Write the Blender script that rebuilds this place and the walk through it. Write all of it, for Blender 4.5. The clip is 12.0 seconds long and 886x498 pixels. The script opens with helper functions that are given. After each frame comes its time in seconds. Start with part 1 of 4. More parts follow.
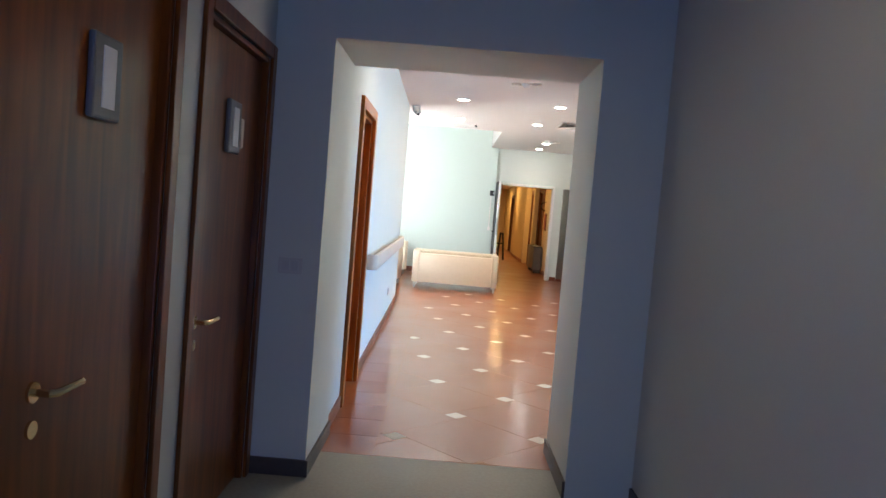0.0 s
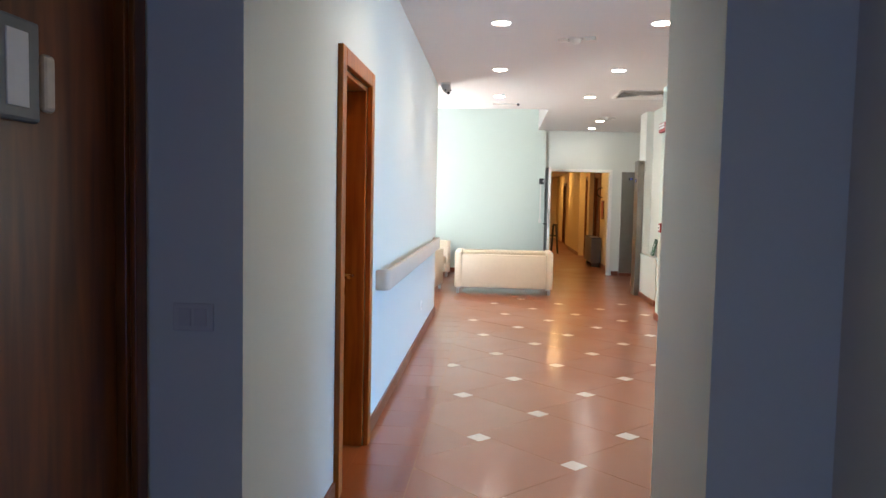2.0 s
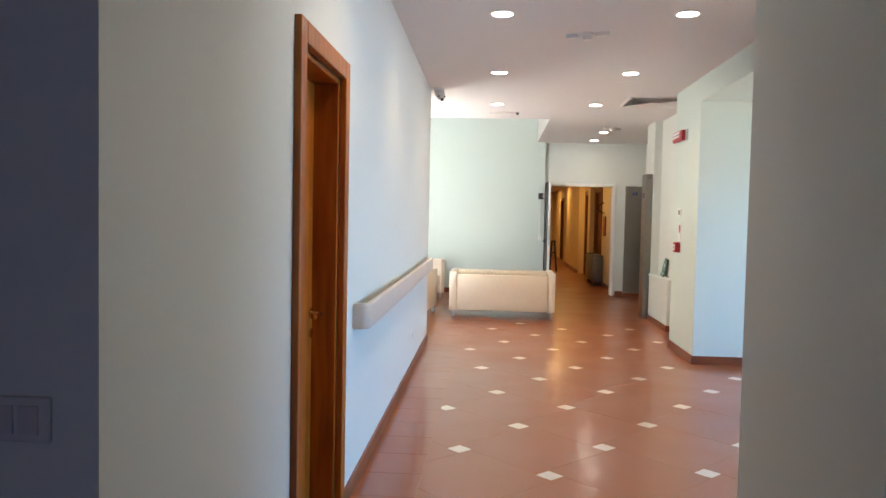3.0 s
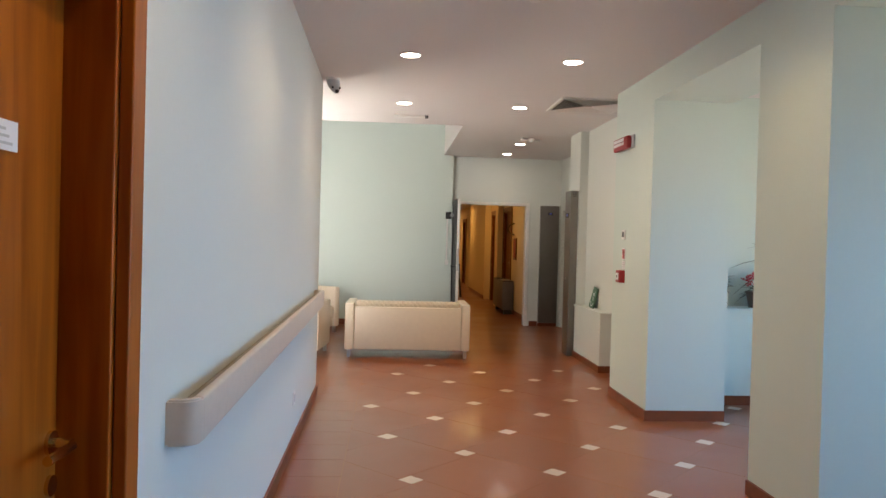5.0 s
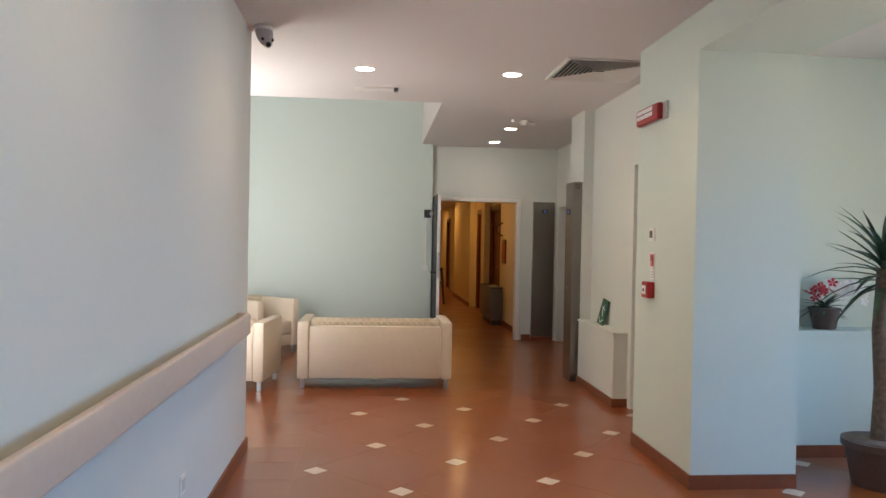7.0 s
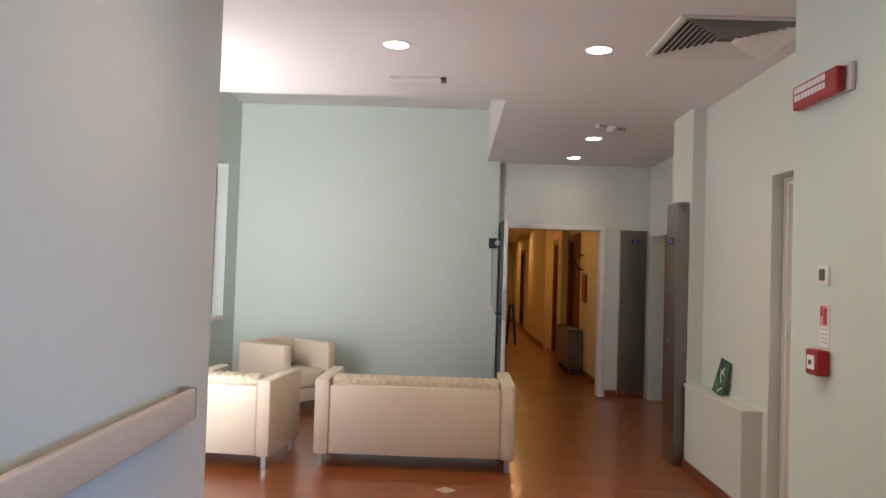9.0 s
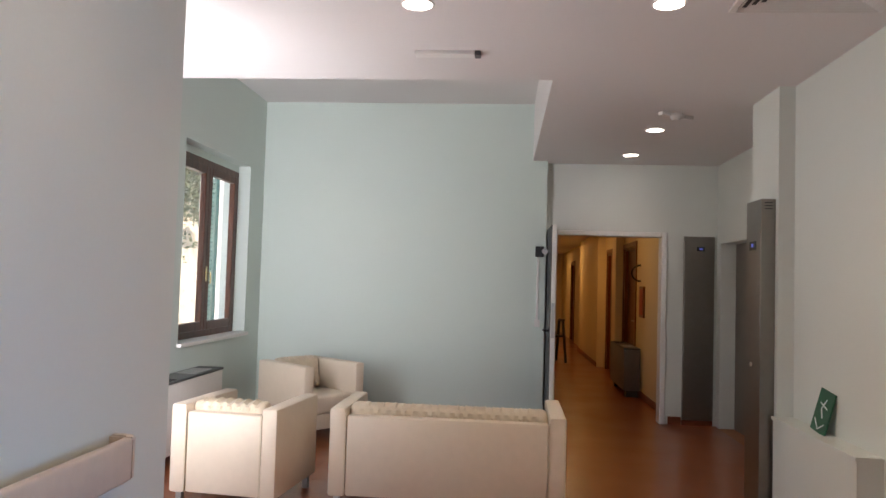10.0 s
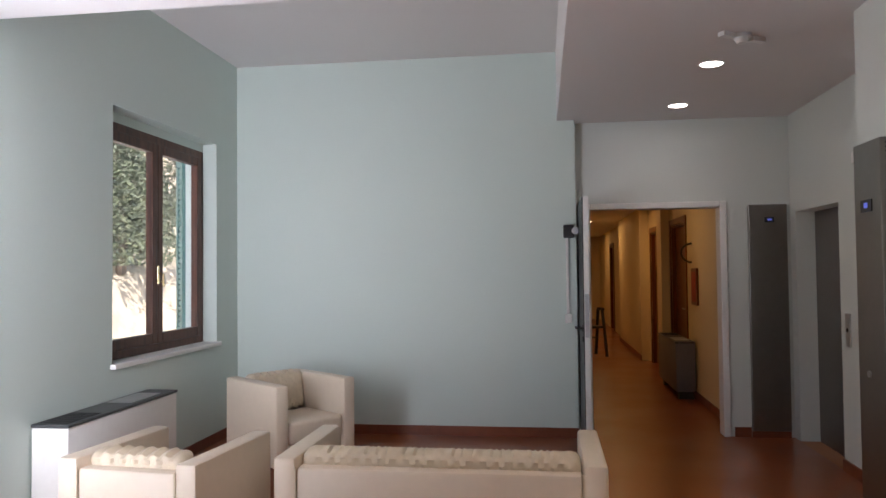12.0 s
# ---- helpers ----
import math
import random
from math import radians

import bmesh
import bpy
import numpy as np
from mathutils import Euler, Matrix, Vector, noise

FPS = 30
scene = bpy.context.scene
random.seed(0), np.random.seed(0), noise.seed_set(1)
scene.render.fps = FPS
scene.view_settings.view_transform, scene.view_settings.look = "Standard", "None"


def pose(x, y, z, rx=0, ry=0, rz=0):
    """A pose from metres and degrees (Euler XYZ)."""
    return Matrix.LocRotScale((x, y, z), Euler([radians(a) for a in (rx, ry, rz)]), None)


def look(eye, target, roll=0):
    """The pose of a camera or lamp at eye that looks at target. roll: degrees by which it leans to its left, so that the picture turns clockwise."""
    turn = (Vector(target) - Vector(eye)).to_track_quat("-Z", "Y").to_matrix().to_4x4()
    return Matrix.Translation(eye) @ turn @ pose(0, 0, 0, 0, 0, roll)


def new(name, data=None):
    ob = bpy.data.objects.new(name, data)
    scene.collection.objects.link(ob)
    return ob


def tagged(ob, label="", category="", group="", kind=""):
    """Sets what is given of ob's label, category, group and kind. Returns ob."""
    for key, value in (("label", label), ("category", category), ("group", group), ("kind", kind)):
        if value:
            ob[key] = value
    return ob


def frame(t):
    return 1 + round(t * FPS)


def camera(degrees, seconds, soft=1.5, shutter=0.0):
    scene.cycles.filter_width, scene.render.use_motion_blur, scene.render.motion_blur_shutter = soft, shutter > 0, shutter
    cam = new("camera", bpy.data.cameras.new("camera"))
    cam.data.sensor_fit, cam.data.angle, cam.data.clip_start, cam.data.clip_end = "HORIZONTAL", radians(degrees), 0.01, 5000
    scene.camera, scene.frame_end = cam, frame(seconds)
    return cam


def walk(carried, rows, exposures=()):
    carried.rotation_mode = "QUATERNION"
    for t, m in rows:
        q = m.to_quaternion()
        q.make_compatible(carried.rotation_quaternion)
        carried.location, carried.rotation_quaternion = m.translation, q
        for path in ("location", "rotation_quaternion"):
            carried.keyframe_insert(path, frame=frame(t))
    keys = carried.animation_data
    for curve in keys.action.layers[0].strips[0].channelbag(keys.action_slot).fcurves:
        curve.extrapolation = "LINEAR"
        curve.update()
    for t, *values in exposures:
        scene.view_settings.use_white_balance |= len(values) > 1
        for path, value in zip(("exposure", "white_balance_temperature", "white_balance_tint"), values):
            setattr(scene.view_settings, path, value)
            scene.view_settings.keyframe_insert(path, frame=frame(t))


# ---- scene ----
cam = camera(62.5, 12.0)
PATH = [
    (0, (0.539, -0.898, 1.398), (0.527, 1.099, 1.29), 4.7),
    (0.5, (0.591, -0.547, 1.397), (0.557, 1.45, 1.288), 3.9),
    (1, (0.613, -0.127, 1.406), (0.54, 1.868, 1.287), 2.5),
    (1.5, (0.646, 0.253, 1.406), (0.531, 2.246, 1.279), 0.9),
    (2, (0.642, 0.689, 1.406), (0.486, 2.678, 1.276), 1.2),
    (2.5, (0.631, 1.097, 1.416), (0.465, 3.087, 1.305), 1.1),
    (4.5, (0.459, 2.734, 1.435), (0.536, 4.732, 1.393), 1.4),
    (5, (0.48, 3.113, 1.433), (0.622, 5.108, 1.408), 1.5),
    (5.5, (0.489, 3.496, 1.427), (0.674, 5.488, 1.41), 1.8),
    (6, (0.566, 3.945, 1.438), (0.775, 5.934, 1.418), 1.5),
    (6.5, (0.632, 4.352, 1.445), (0.828, 6.342, 1.42), 1.3),
    (8.5, (0.919, 5.954, 1.48), (0.977, 7.953, 1.514), 1.4),
    (9, (0.971, 6.385, 1.492), (0.937, 8.384, 1.551), 1.8),
    (9.5, (1.023, 6.778, 1.494), (0.918, 8.774, 1.57), 1.8),
    (10, (1.038, 7.222, 1.477), (0.87, 9.213, 1.568), 1.7),
    (10.5, (1.069, 7.648, 1.501), (0.881, 9.637, 1.587), 1.5),
    (11, (1.125, 8.085, 1.494), (0.907, 10.072, 1.57), 0.8),
    (11.5, (1.12, 8.208, 1.491), (0.934, 10.198, 1.552), 0.3),
    (12, (1.184, 8.636, 1.496), (0.915, 10.617, 1.557), -0.6),
]
walk(cam, [(t, look(eye, target, roll)) for t, eye, target, roll in PATH],
     exposures=[(0, 2.55, 6500, 8), (1.0, 2.45, 6500, 8), (2.0, 2.35, 6600, 9), (2.7, 2.25, 6800, 11), (4.3, 1.76, 7500, 14), (6.5, 1.46, 7250, 15), (9.0, 1.34, 7050, 18), (12.0, 0.99, 6400, 21)])

# ---- light ----
world = bpy.data.worlds.new("sky")
scene.world = world
world.use_nodes = True
wn = world.node_tree
sky = wn.nodes.new("ShaderNodeTexSky")
sky.sky_type = "NISHITA"
sky.sun_disc = False
sky.sun_elevation = radians(60)
sky.sun_rotation = radians(200)
wn.links.new(sky.outputs[0], wn.nodes["Background"].inputs[0])
wn.nodes["Background"].inputs[1].default_value = 0.15


def lamp(name, kind, m, watts, colour, size=1.0, size_y=None, spread=180):
    d = bpy.data.lights.new(name, kind)
    d.energy, d.color = watts, colour
    if kind == "AREA":
        d.shape = "RECTANGLE" if size_y else "DISK"
        d.size = size
        d.spread = radians(spread)
        if size_y:
            d.size_y = size_y
    ob = new(name, d)
    ob.matrix_world = m
    return ob


sun = lamp("sun", "SUN", look((0, 0, 0), (-0.36, 0.34, -0.87)), 5.0, (1.0, 0.94, 0.85))
sun.data.angle = radians(0.5)
# daylight in the openings that light the rooms
# lounge lamp: fill from an added, unseen opening in the south wall
lamp("lounge_fill", "AREA", look((-1.13, 9.88, 1.4), (-1.6, 13.0, 2.0)), 21, (0.90, 0.94, 1.0), 0.85, 1.9, 100)
lamp("daylight_west", "AREA", look((-1.80, 11.15, 1.2), (-0.8, 11.1, 2.35)), 8.5, (0.96, 0.96, 1.0), 0.7, 1.5, 110)
lamp("daylight_alcove", "AREA", look((5.05, 7.2, 1.5), (0.0, 7.9, -0.9)), 14, (0.05, 0.42, 1.0), 3.4, 1.6, 90)
lamp("daylight_hall_end", "AREA", look((5.05, 4.6, 1.6), (0.0, 4.9, -0.5)), 9, (0.08, 0.46, 1.0), 1.2, 1.6, 100)
lamp("daylight_entry", "AREA", look((0.5, -2.58, 0.7), (0.8, 2, 0.1)), 2.8, (0.12, 0.34, 1.0), 0.8, 1.0)

# ---- materials ----


def material(name, colour, rough=0.6, metal=0.0, grain=30.0, amount=0.08, bump=0.0, bump_scale=200.0, stain=0.0, spec=0.5, random_value=0.0, coat=0.0, coat_rough=0.1):
    m = bpy.data.materials.new(name)
    m.use_nodes = True
    nt = m.node_tree
    b = nt.nodes["Principled BSDF"]
    b.inputs["Roughness"].default_value = rough
    b.inputs["Metallic"].default_value = metal
    b.inputs["Specular IOR Level"].default_value = spec
    b.inputs["Coat Weight"].default_value = coat
    b.inputs["Coat Roughness"].default_value = coat_rough
    tc = nt.nodes.new("ShaderNodeTexCoord")
    fine = nt.nodes.new("ShaderNodeTexNoise")
    fine.inputs["Scale"].default_value = grain
    fine.inputs["Detail"].default_value = 5
    nt.links.new(tc.outputs["Object"], fine.inputs["Vector"])
    large = nt.nodes.new("ShaderNodeTexNoise")
    large.inputs["Scale"].default_value = 1.3
    large.inputs["Detail"].default_value = 4
    nt.links.new(tc.outputs["Object"], large.inputs["Vector"])
    add = nt.nodes.new("ShaderNodeMath")
    add.operation = "MULTIPLY_ADD"
    add.inputs[1].default_value = stain / max(amount, 1e-4)
    nt.links.new(large.outputs["Fac"], add.inputs[0])
    nt.links.new(fine.outputs["Fac"], add.inputs[2])
    ramp = nt.nodes.new("ShaderNodeMapRange")
    ramp.inputs["From Min"].default_value = 0.3
    ramp.inputs["From Max"].default_value = 0.7 + stain / max(amount, 1e-4)
    ramp.inputs["To Min"].default_value = 1 - amount - stain
    ramp.inputs["To Max"].default_value = 1 + amount + stain
    nt.links.new(add.outputs[0], ramp.inputs["Value"])
    value = ramp.outputs[0]
    if random_value:
        info = nt.nodes.new("ShaderNodeObjectInfo")
        mr = nt.nodes.new("ShaderNodeMapRange")
        mr.inputs["To Min"].default_value = 1 - random_value
        mr.inputs["To Max"].default_value = 1 + random_value
        nt.links.new(info.outputs["Random"], mr.inputs["Value"])
        mul = nt.nodes.new("ShaderNodeMath")
        mul.operation = "MULTIPLY"
        nt.links.new(value, mul.inputs[0])
        nt.links.new(mr.outputs[0], mul.inputs[1])
        value = mul.outputs[0]
    hsv = nt.nodes.new("ShaderNodeHueSaturation")
    hsv.inputs["Color"].default_value = (*colour, 1)
    nt.links.new(value, hsv.inputs["Value"])
    nt.links.new(hsv.outputs[0], b.inputs["Base Color"])
    rr = nt.nodes.new("ShaderNodeMapRange")
    rr.inputs["From Min"].default_value = 0.3
    rr.inputs["From Max"].default_value = 0.7
    rr.inputs["To Min"].default_value = rough * 0.85
    rr.inputs["To Max"].default_value = min(1, rough * 1.15)
    nt.links.new(large.outputs["Fac"], rr.inputs["Value"])
    nt.links.new(rr.outputs[0], b.inputs["Roughness"])
    if bump:
        bn = nt.nodes.new("ShaderNodeTexNoise")
        bn.inputs["Scale"].default_value = bump_scale
        bn.inputs["Detail"].default_value = 3
        nt.links.new(tc.outputs["Object"], bn.inputs["Vector"])
        bp = nt.nodes.new("ShaderNodeBump")
        bp.inputs["Strength"].default_value = bump
        bp.inputs["Distance"].default_value = 0.003
        nt.links.new(bn.outputs["Fac"], bp.inputs["Height"])
        nt.links.new(bp.outputs[0], b.inputs["Normal"])
    return m


def wood(name, dark, light, rough=0.35, axis_scale=(14, 14, 1.2)):
    m = bpy.data.materials.new(name)
    m.use_nodes = True
    nt = m.node_tree
    b = nt.nodes["Principled BSDF"]
    tc = nt.nodes.new("ShaderNodeTexCoord")
    mp = nt.nodes.new("ShaderNodeMapping")
    mp.inputs["Scale"].default_value = axis_scale
    nz = nt.nodes.new("ShaderNodeTexNoise")
    nz.inputs["Scale"].default_value = 1.6
    nz.inputs["Detail"].default_value = 8
    nz.inputs["Distortion"].default_value = 0.6
    cr = nt.nodes.new("ShaderNodeValToRGB")
    cr.color_ramp.elements[0].position, cr.color_ramp.elements[1].position = 0.32, 0.68
    cr.color_ramp.elements[0].color, cr.color_ramp.elements[1].color = (*dark, 1), (*light, 1)
    nt.links.new(tc.outputs["Object"], mp.inputs[0])
    nt.links.new(mp.outputs[0], nz.inputs["Vector"])
    nt.links.new(nz.outputs["Fac"], cr.inputs[0])
    nt.links.new(cr.outputs[0], b.inputs["Base Color"])
    b.inputs["Roughness"].default_value = rough
    b.inputs["Specular IOR Level"].default_value = 0.32
    return m


def glow(name, colour, strength):
    m = bpy.data.materials.new(name)
    m.use_nodes = True
    b = m.node_tree.nodes["Principled BSDF"]
    b.inputs["Base Color"].default_value = (*colour, 1)
    b.inputs["Emission Color"].default_value = (*colour, 1)
    b.inputs["Emission Strength"].default_value = strength
    return m


def glass_material(name):
    m = bpy.data.materials.new(name)
    m.use_nodes = True
    b = m.node_tree.nodes["Principled BSDF"]
    b.inputs["Base Color"].default_value = (0.95, 0.98, 0.97, 1)
    b.inputs["Transmission Weight"].default_value = 1.0
    b.inputs["Roughness"].default_value = 0.0
    b.inputs["IOR"].default_value = 1.45
    return m


MINT = material("mint_wall_paint", (0.605, 0.695, 0.645), 0.62, amount=0.012, grain=60, stain=0.02, bump=0.08, bump_scale=160)
PALE = material("pale_wall_paint", (0.66, 0.69, 0.65), 0.6, amount=0.012, grain=60, stain=0.02, bump=0.08, bump_scale=160)
CREAM = material("cream_wall_paint", (0.72, 0.58, 0.34), 0.6, amount=0.015, grain=60, stain=0.03, bump=0.08, bump_scale=160)
GREY_WALL = material("grey_wall_paint", (0.60, 0.60, 0.58), 0.6, amount=0.012, grain=60, stain=0.03, bump=0.08, bump_scale=160)
WHITE_CEIL = material("white_ceiling_paint", (0.74, 0.72, 0.71), 0.7, amount=0.01, grain=40, stain=0.015, bump=0.05)
WHITE = material("white_enamel", (0.80, 0.79, 0.76), 0.42, amount=0.02, grain=20)
TILE = material("terracotta_glazed_tile", (0.27, 0.064, 0.014), 0.34, amount=0.03, grain=25, stain=0.03, random_value=0.04, coat=0.5, coat_rough=0.16)
INSET = material("ivory_inset_tile", (0.62, 0.52, 0.43), 0.4, amount=0.08, grain=40, random_value=0.06)
SKIRT = material("terracotta_skirting", (0.20, 0.052, 0.020), 0.38, amount=0.14, grain=14, stain=0.06)
DARK_SKIRT = material("dark_skirting", (0.07, 0.055, 0.05), 0.4, amount=0.1)
GROUT = material("tile_grout", (0.36, 0.17, 0.09), 0.8, amount=0.1, grain=80)
MAT = material("grey_stone_floor", (0.30, 0.29, 0.25), 0.5, amount=0.12, grain=50, stain=0.06, bump=0.1)
DOOR_WOOD = wood("varnished_brown_wood", (0.28, 0.062, 0.005), (0.45, 0.125, 0.012), 0.36)
DARK_WOOD = wood("dark_brown_wood", (0.11, 0.031, 0.005), (0.22, 0.062, 0.010), 0.3)
FRAME_WOOD = wood("window_brown_wood", (0.06, 0.024, 0.014), (0.13, 0.05, 0.028), 0.35)
BRASS = material("polished_brass", (0.75, 0.60, 0.34), 0.2, 1.0, amount=0.04)
CHROME = material("brushed_chrome", (0.55, 0.55, 0.55), 0.4, 1.0, amount=0.04)
STEEL = material("brushed_steel", (0.27, 0.25, 0.23), 0.34, 1.0, amount=0.05, grain=25, stain=0.05)
LEATHER = material("cream_leather", (0.72, 0.61, 0.48), 0.42, amount=0.03, grain=20, stain=0.02, bump=0.25, bump_scale=420)
QUILT = material("quilted_beige_leather", (0.62, 0.52, 0.38), 0.45, amount=0.05, grain=25, bump=0.2, bump_scale=300)
RAIL = material("beige_vinyl_handrail", (0.60, 0.50, 0.42), 0.45, amount=0.03, grain=30, bump=0.1)
RAIL_TOP = material("grey_handrail_channel", (0.24, 0.20, 0.15), 0.6, amount=0.05)
BLACK = material("black_plastic", (0.015, 0.015, 0.016), 0.4, amount=0.1)
DARK_GREY = material("dark_grey_grille", (0.06, 0.065, 0.07), 0.4, amount=0.08)
LIGHT_GREY = material("light_grey_plastic", (0.55, 0.55, 0.55), 0.45, amount=0.03)
HOLDER = material("dim_grey_plastic", (0.16, 0.16, 0.17), 0.45, amount=0.05)
RED = material("red_plastic", (0.36, 0.014, 0.02), 0.42, amount=0.05)
GREEN = material("green_card", (0.012, 0.09, 0.04), 0.4, amount=0.06)
PAPER = material("white_paper", (0.82, 0.82, 0.84), 0.6, amount=0.02)
PINK = material("pink_paper", (0.70, 0.32, 0.32), 0.6, amount=0.04)
BLUE_SCREEN = glow("blue_display", (0.12, 0.16, 0.6), 0.35)
LAMP_GLOW = glow("downlight_diffuser", (1.0, 0.95, 0.86), 14.0)
WARM_GLOW = glow("warm_diffuser", (1.0, 0.78, 0.45), 10.0)
LEAF = material("dark_green_leaf", (0.035, 0.075, 0.035), 0.4, amount=0.3, grain=12, random_value=0.2)
BARK = material("grey_brown_bark", (0.16, 0.11, 0.08), 0.85, amount=0.3, grain=40, bump=0.6, bump_scale=60)
PETAL_W = material("white_petal", (0.8, 0.78, 0.8), 0.6, amount=0.04)
PETAL_R = material("red_petal", (0.55, 0.02, 0.04), 0.6, amount=0.1)
TERRACOTTA = material("brown_pot", (0.10, 0.06, 0.05), 0.5, amount=0.1)
ROCK = material("ochre_rock", (0.56, 0.48, 0.36), 0.9, amount=0.3, grain=4, stain=0.2, bump=0.8, bump_scale=6)
GROUND = material("pale_gravel", (0.72, 0.69, 0.63), 0.9, amount=0.2, grain=20, stain=0.1)
FOLIAGE = material("pine_foliage", (0.11, 0.13, 0.07), 0.7, amount=0.4, grain=5, random_value=0.2)
TEAL = material("teal_shutter_paint", (0.05, 0.17, 0.16), 0.45, amount=0.08)
HOUSE = material("white_render", (0.8, 0.79, 0.76), 0.8, amount=0.04, stain=0.05)
GLASS = glass_material("window_glass")

# ---- building helpers ----


def box_bm(x0, x1, y0, y1, z0, z1, bevel=0.0, seg=2):
    bm = bmesh.new()
    bmesh.ops.create_cube(bm, size=1)
    for v in bm.verts:
        v.co = Vector(((x0 + x1) / 2 + v.co.x * (x1 - x0), (y0 + y1) / 2 + v.co.y * (y1 - y0), (z0 + z1) / 2 + v.co.z * (z1 - z0)))
    if bevel:
        bmesh.ops.bevel(bm, geom=bm.edges[:], offset=bevel, segments=seg, affect="EDGES", profile=0.5)
    return bm


def join(*bms):
    out = bms[0]
    for b in bms[1:]:
        tmp = bpy.data.meshes.new("tmp")
        b.to_mesh(tmp)
        out.from_mesh(tmp)
        bpy.data.meshes.remove(tmp)
        b.free()
    return out


def boxes(*specs, bevel=0.0):
    return join(*[box_bm(*s, bevel=bevel) for s in specs])


def prism_bm(poly, z0, z1):
    bm = bmesh.new()
    low = [bm.verts.new((x, y, z0)) for x, y in poly]
    top = [bm.verts.new((x, y, z1)) for x, y in poly]
    bm.faces.new(low[::-1])
    bm.faces.new(top)
    for i in range(len(poly)):
        j = (i + 1) % len(poly)
        bm.faces.new((low[i], low[j], top[j], top[i]))
    bmesh.ops.recalc_face_normals(bm, faces=bm.faces[:])
    return bm


def cyl_bm(x, y, z0, z1, r0, r1=None, seg=20, axis="z"):
    bm = bmesh.new()
    bmesh.ops.create_cone(bm, cap_ends=True, segments=seg, radius1=r0, radius2=r0 if r1 is None else r1, depth=z1 - z0)
    mid = (z0 + z1) / 2
    if axis == "z":
        m = Matrix.Translation((x, y, mid))
    elif axis == "x":
        m = Matrix.Translation((mid, x, y)) @ Matrix.Rotation(radians(90), 4, "Y")
    else:
        m = Matrix.Translation((x, mid, y)) @ Matrix.Rotation(radians(-90), 4, "X")
    bmesh.ops.transform(bm, matrix=m, verts=bm.verts[:])
    return bm


def tube_bm(points, r, seg=10):
    bm = bmesh.new()
    rings = []
    pts = [Vector(p) for p in points]
    for i, p in enumerate(pts):
        d = (pts[min(i + 1, len(pts) - 1)] - pts[max(i - 1, 0)]).normalized()
        side = d.orthogonal().normalized() if i == 0 else (side - side.dot(d) * d).normalized()
        up = d.cross(side)
        rr = r[i] if isinstance(r, (list, tuple)) else r
        rings.append([bm.verts.new(p + rr * (math.cos(a) * side + math.sin(a) * up)) for a in [2 * math.pi * k / seg for k in range(seg)]])
    for a, b in zip(rings, rings[1:]):
        for k in range(seg):
            bm.faces.new((a[k], a[(k + 1) % seg], b[(k + 1) % seg], b[k]))
    bm.faces.new(rings[0][::-1])
    bm.faces.new(rings[-1])
    bmesh.ops.recalc_face_normals(bm, faces=bm.faces[:])
    return bm


def mesh_of(name, bm, mat, smooth=False):
    me = bpy.data.meshes.new(name)
    bm.to_mesh(me)
    bm.free()
    me.materials.append(mat)
    if smooth:
        for p in me.polygons:
            p.use_smooth = True
        me.set_sharp_from_angle(angle=radians(35))
    return me


def part(name, bm, mat, parent, label="", smooth=False):
    ob = new(name, mesh_of(name, bm, mat, smooth))
    ob.parent = parent
    if label:
        ob["label"] = label
    return ob


def solid(name, bm, mat, label, category, kind="structure", smooth=False, group=""):
    return tagged(new(name, mesh_of(name, bm, mat, smooth)), label, category, group, kind)


def thing(name, label, category, m=None, group="", kind=""):
    ob = new(name)
    ob.empty_display_size = 0.1
    if m is not None:
        ob.matrix_world = m
    return tagged(ob, label, category, group, kind)

# ---- large structure ----
CEIL = 2.85
HIGH = 3.48


def lx(y):
    """The hall's long wall, which runs a little askew."""
    return -0.105 - 0.0105 * (y - 3.4)


def mouldboard(name, poly, mat=SKIRT, h=0.085):
    return solid(name, prism_bm(poly, 0.0, h), mat, "terracotta tile skirting at the foot of the wall" if mat is SKIRT else "dark skirting at the foot of the wall", "skirting")


# entry passage
solid("wall_entry_west", boxes((-0.62, -0.38, -2.8, 0.52, 0, 2.62), (-0.62, -0.38, 1.44, 1.74, 0, 2.62), (-0.62, -0.38, 0.52, 1.44, 2.06, 2.62), (-0.62, -0.38, 1.74, 2.64, 2.06, 2.62), (-0.62, -0.38, 2.64, 2.71, 0, 2.62)), GREY_WALL, "grey painted wall with two wooden doors", "wall")
solid("wall_entry_east", box_bm(1.56, 1.80, -2.8, 2.71, 0, 2.62), GREY_WALL, "plain grey painted wall of a dark passage", "wall")
solid("wall_entry_south", box_bm(-0.62, 1.80, -2.95, -2.8, 0, 2.62), GREY_WALL, "plain grey wall closing the passage", "wall")
solid("ceiling_entry", box_bm(-0.62, 1.80, -2.95, 2.71, 2.62, 2.74), WHITE_CEIL, "white ceiling of the dark passage", "ceiling")
solid("wall_portal", boxes((-0.62, -0.087, 2.71, 3.40, 0, 2.98), (1.225, 2.60, 2.71, 3.40, 0, 2.98), (-0.087, 1.225, 2.71, 3.40, 2.19, 2.98)), PALE, "thick pale wall with a wide passage opening", "wall")
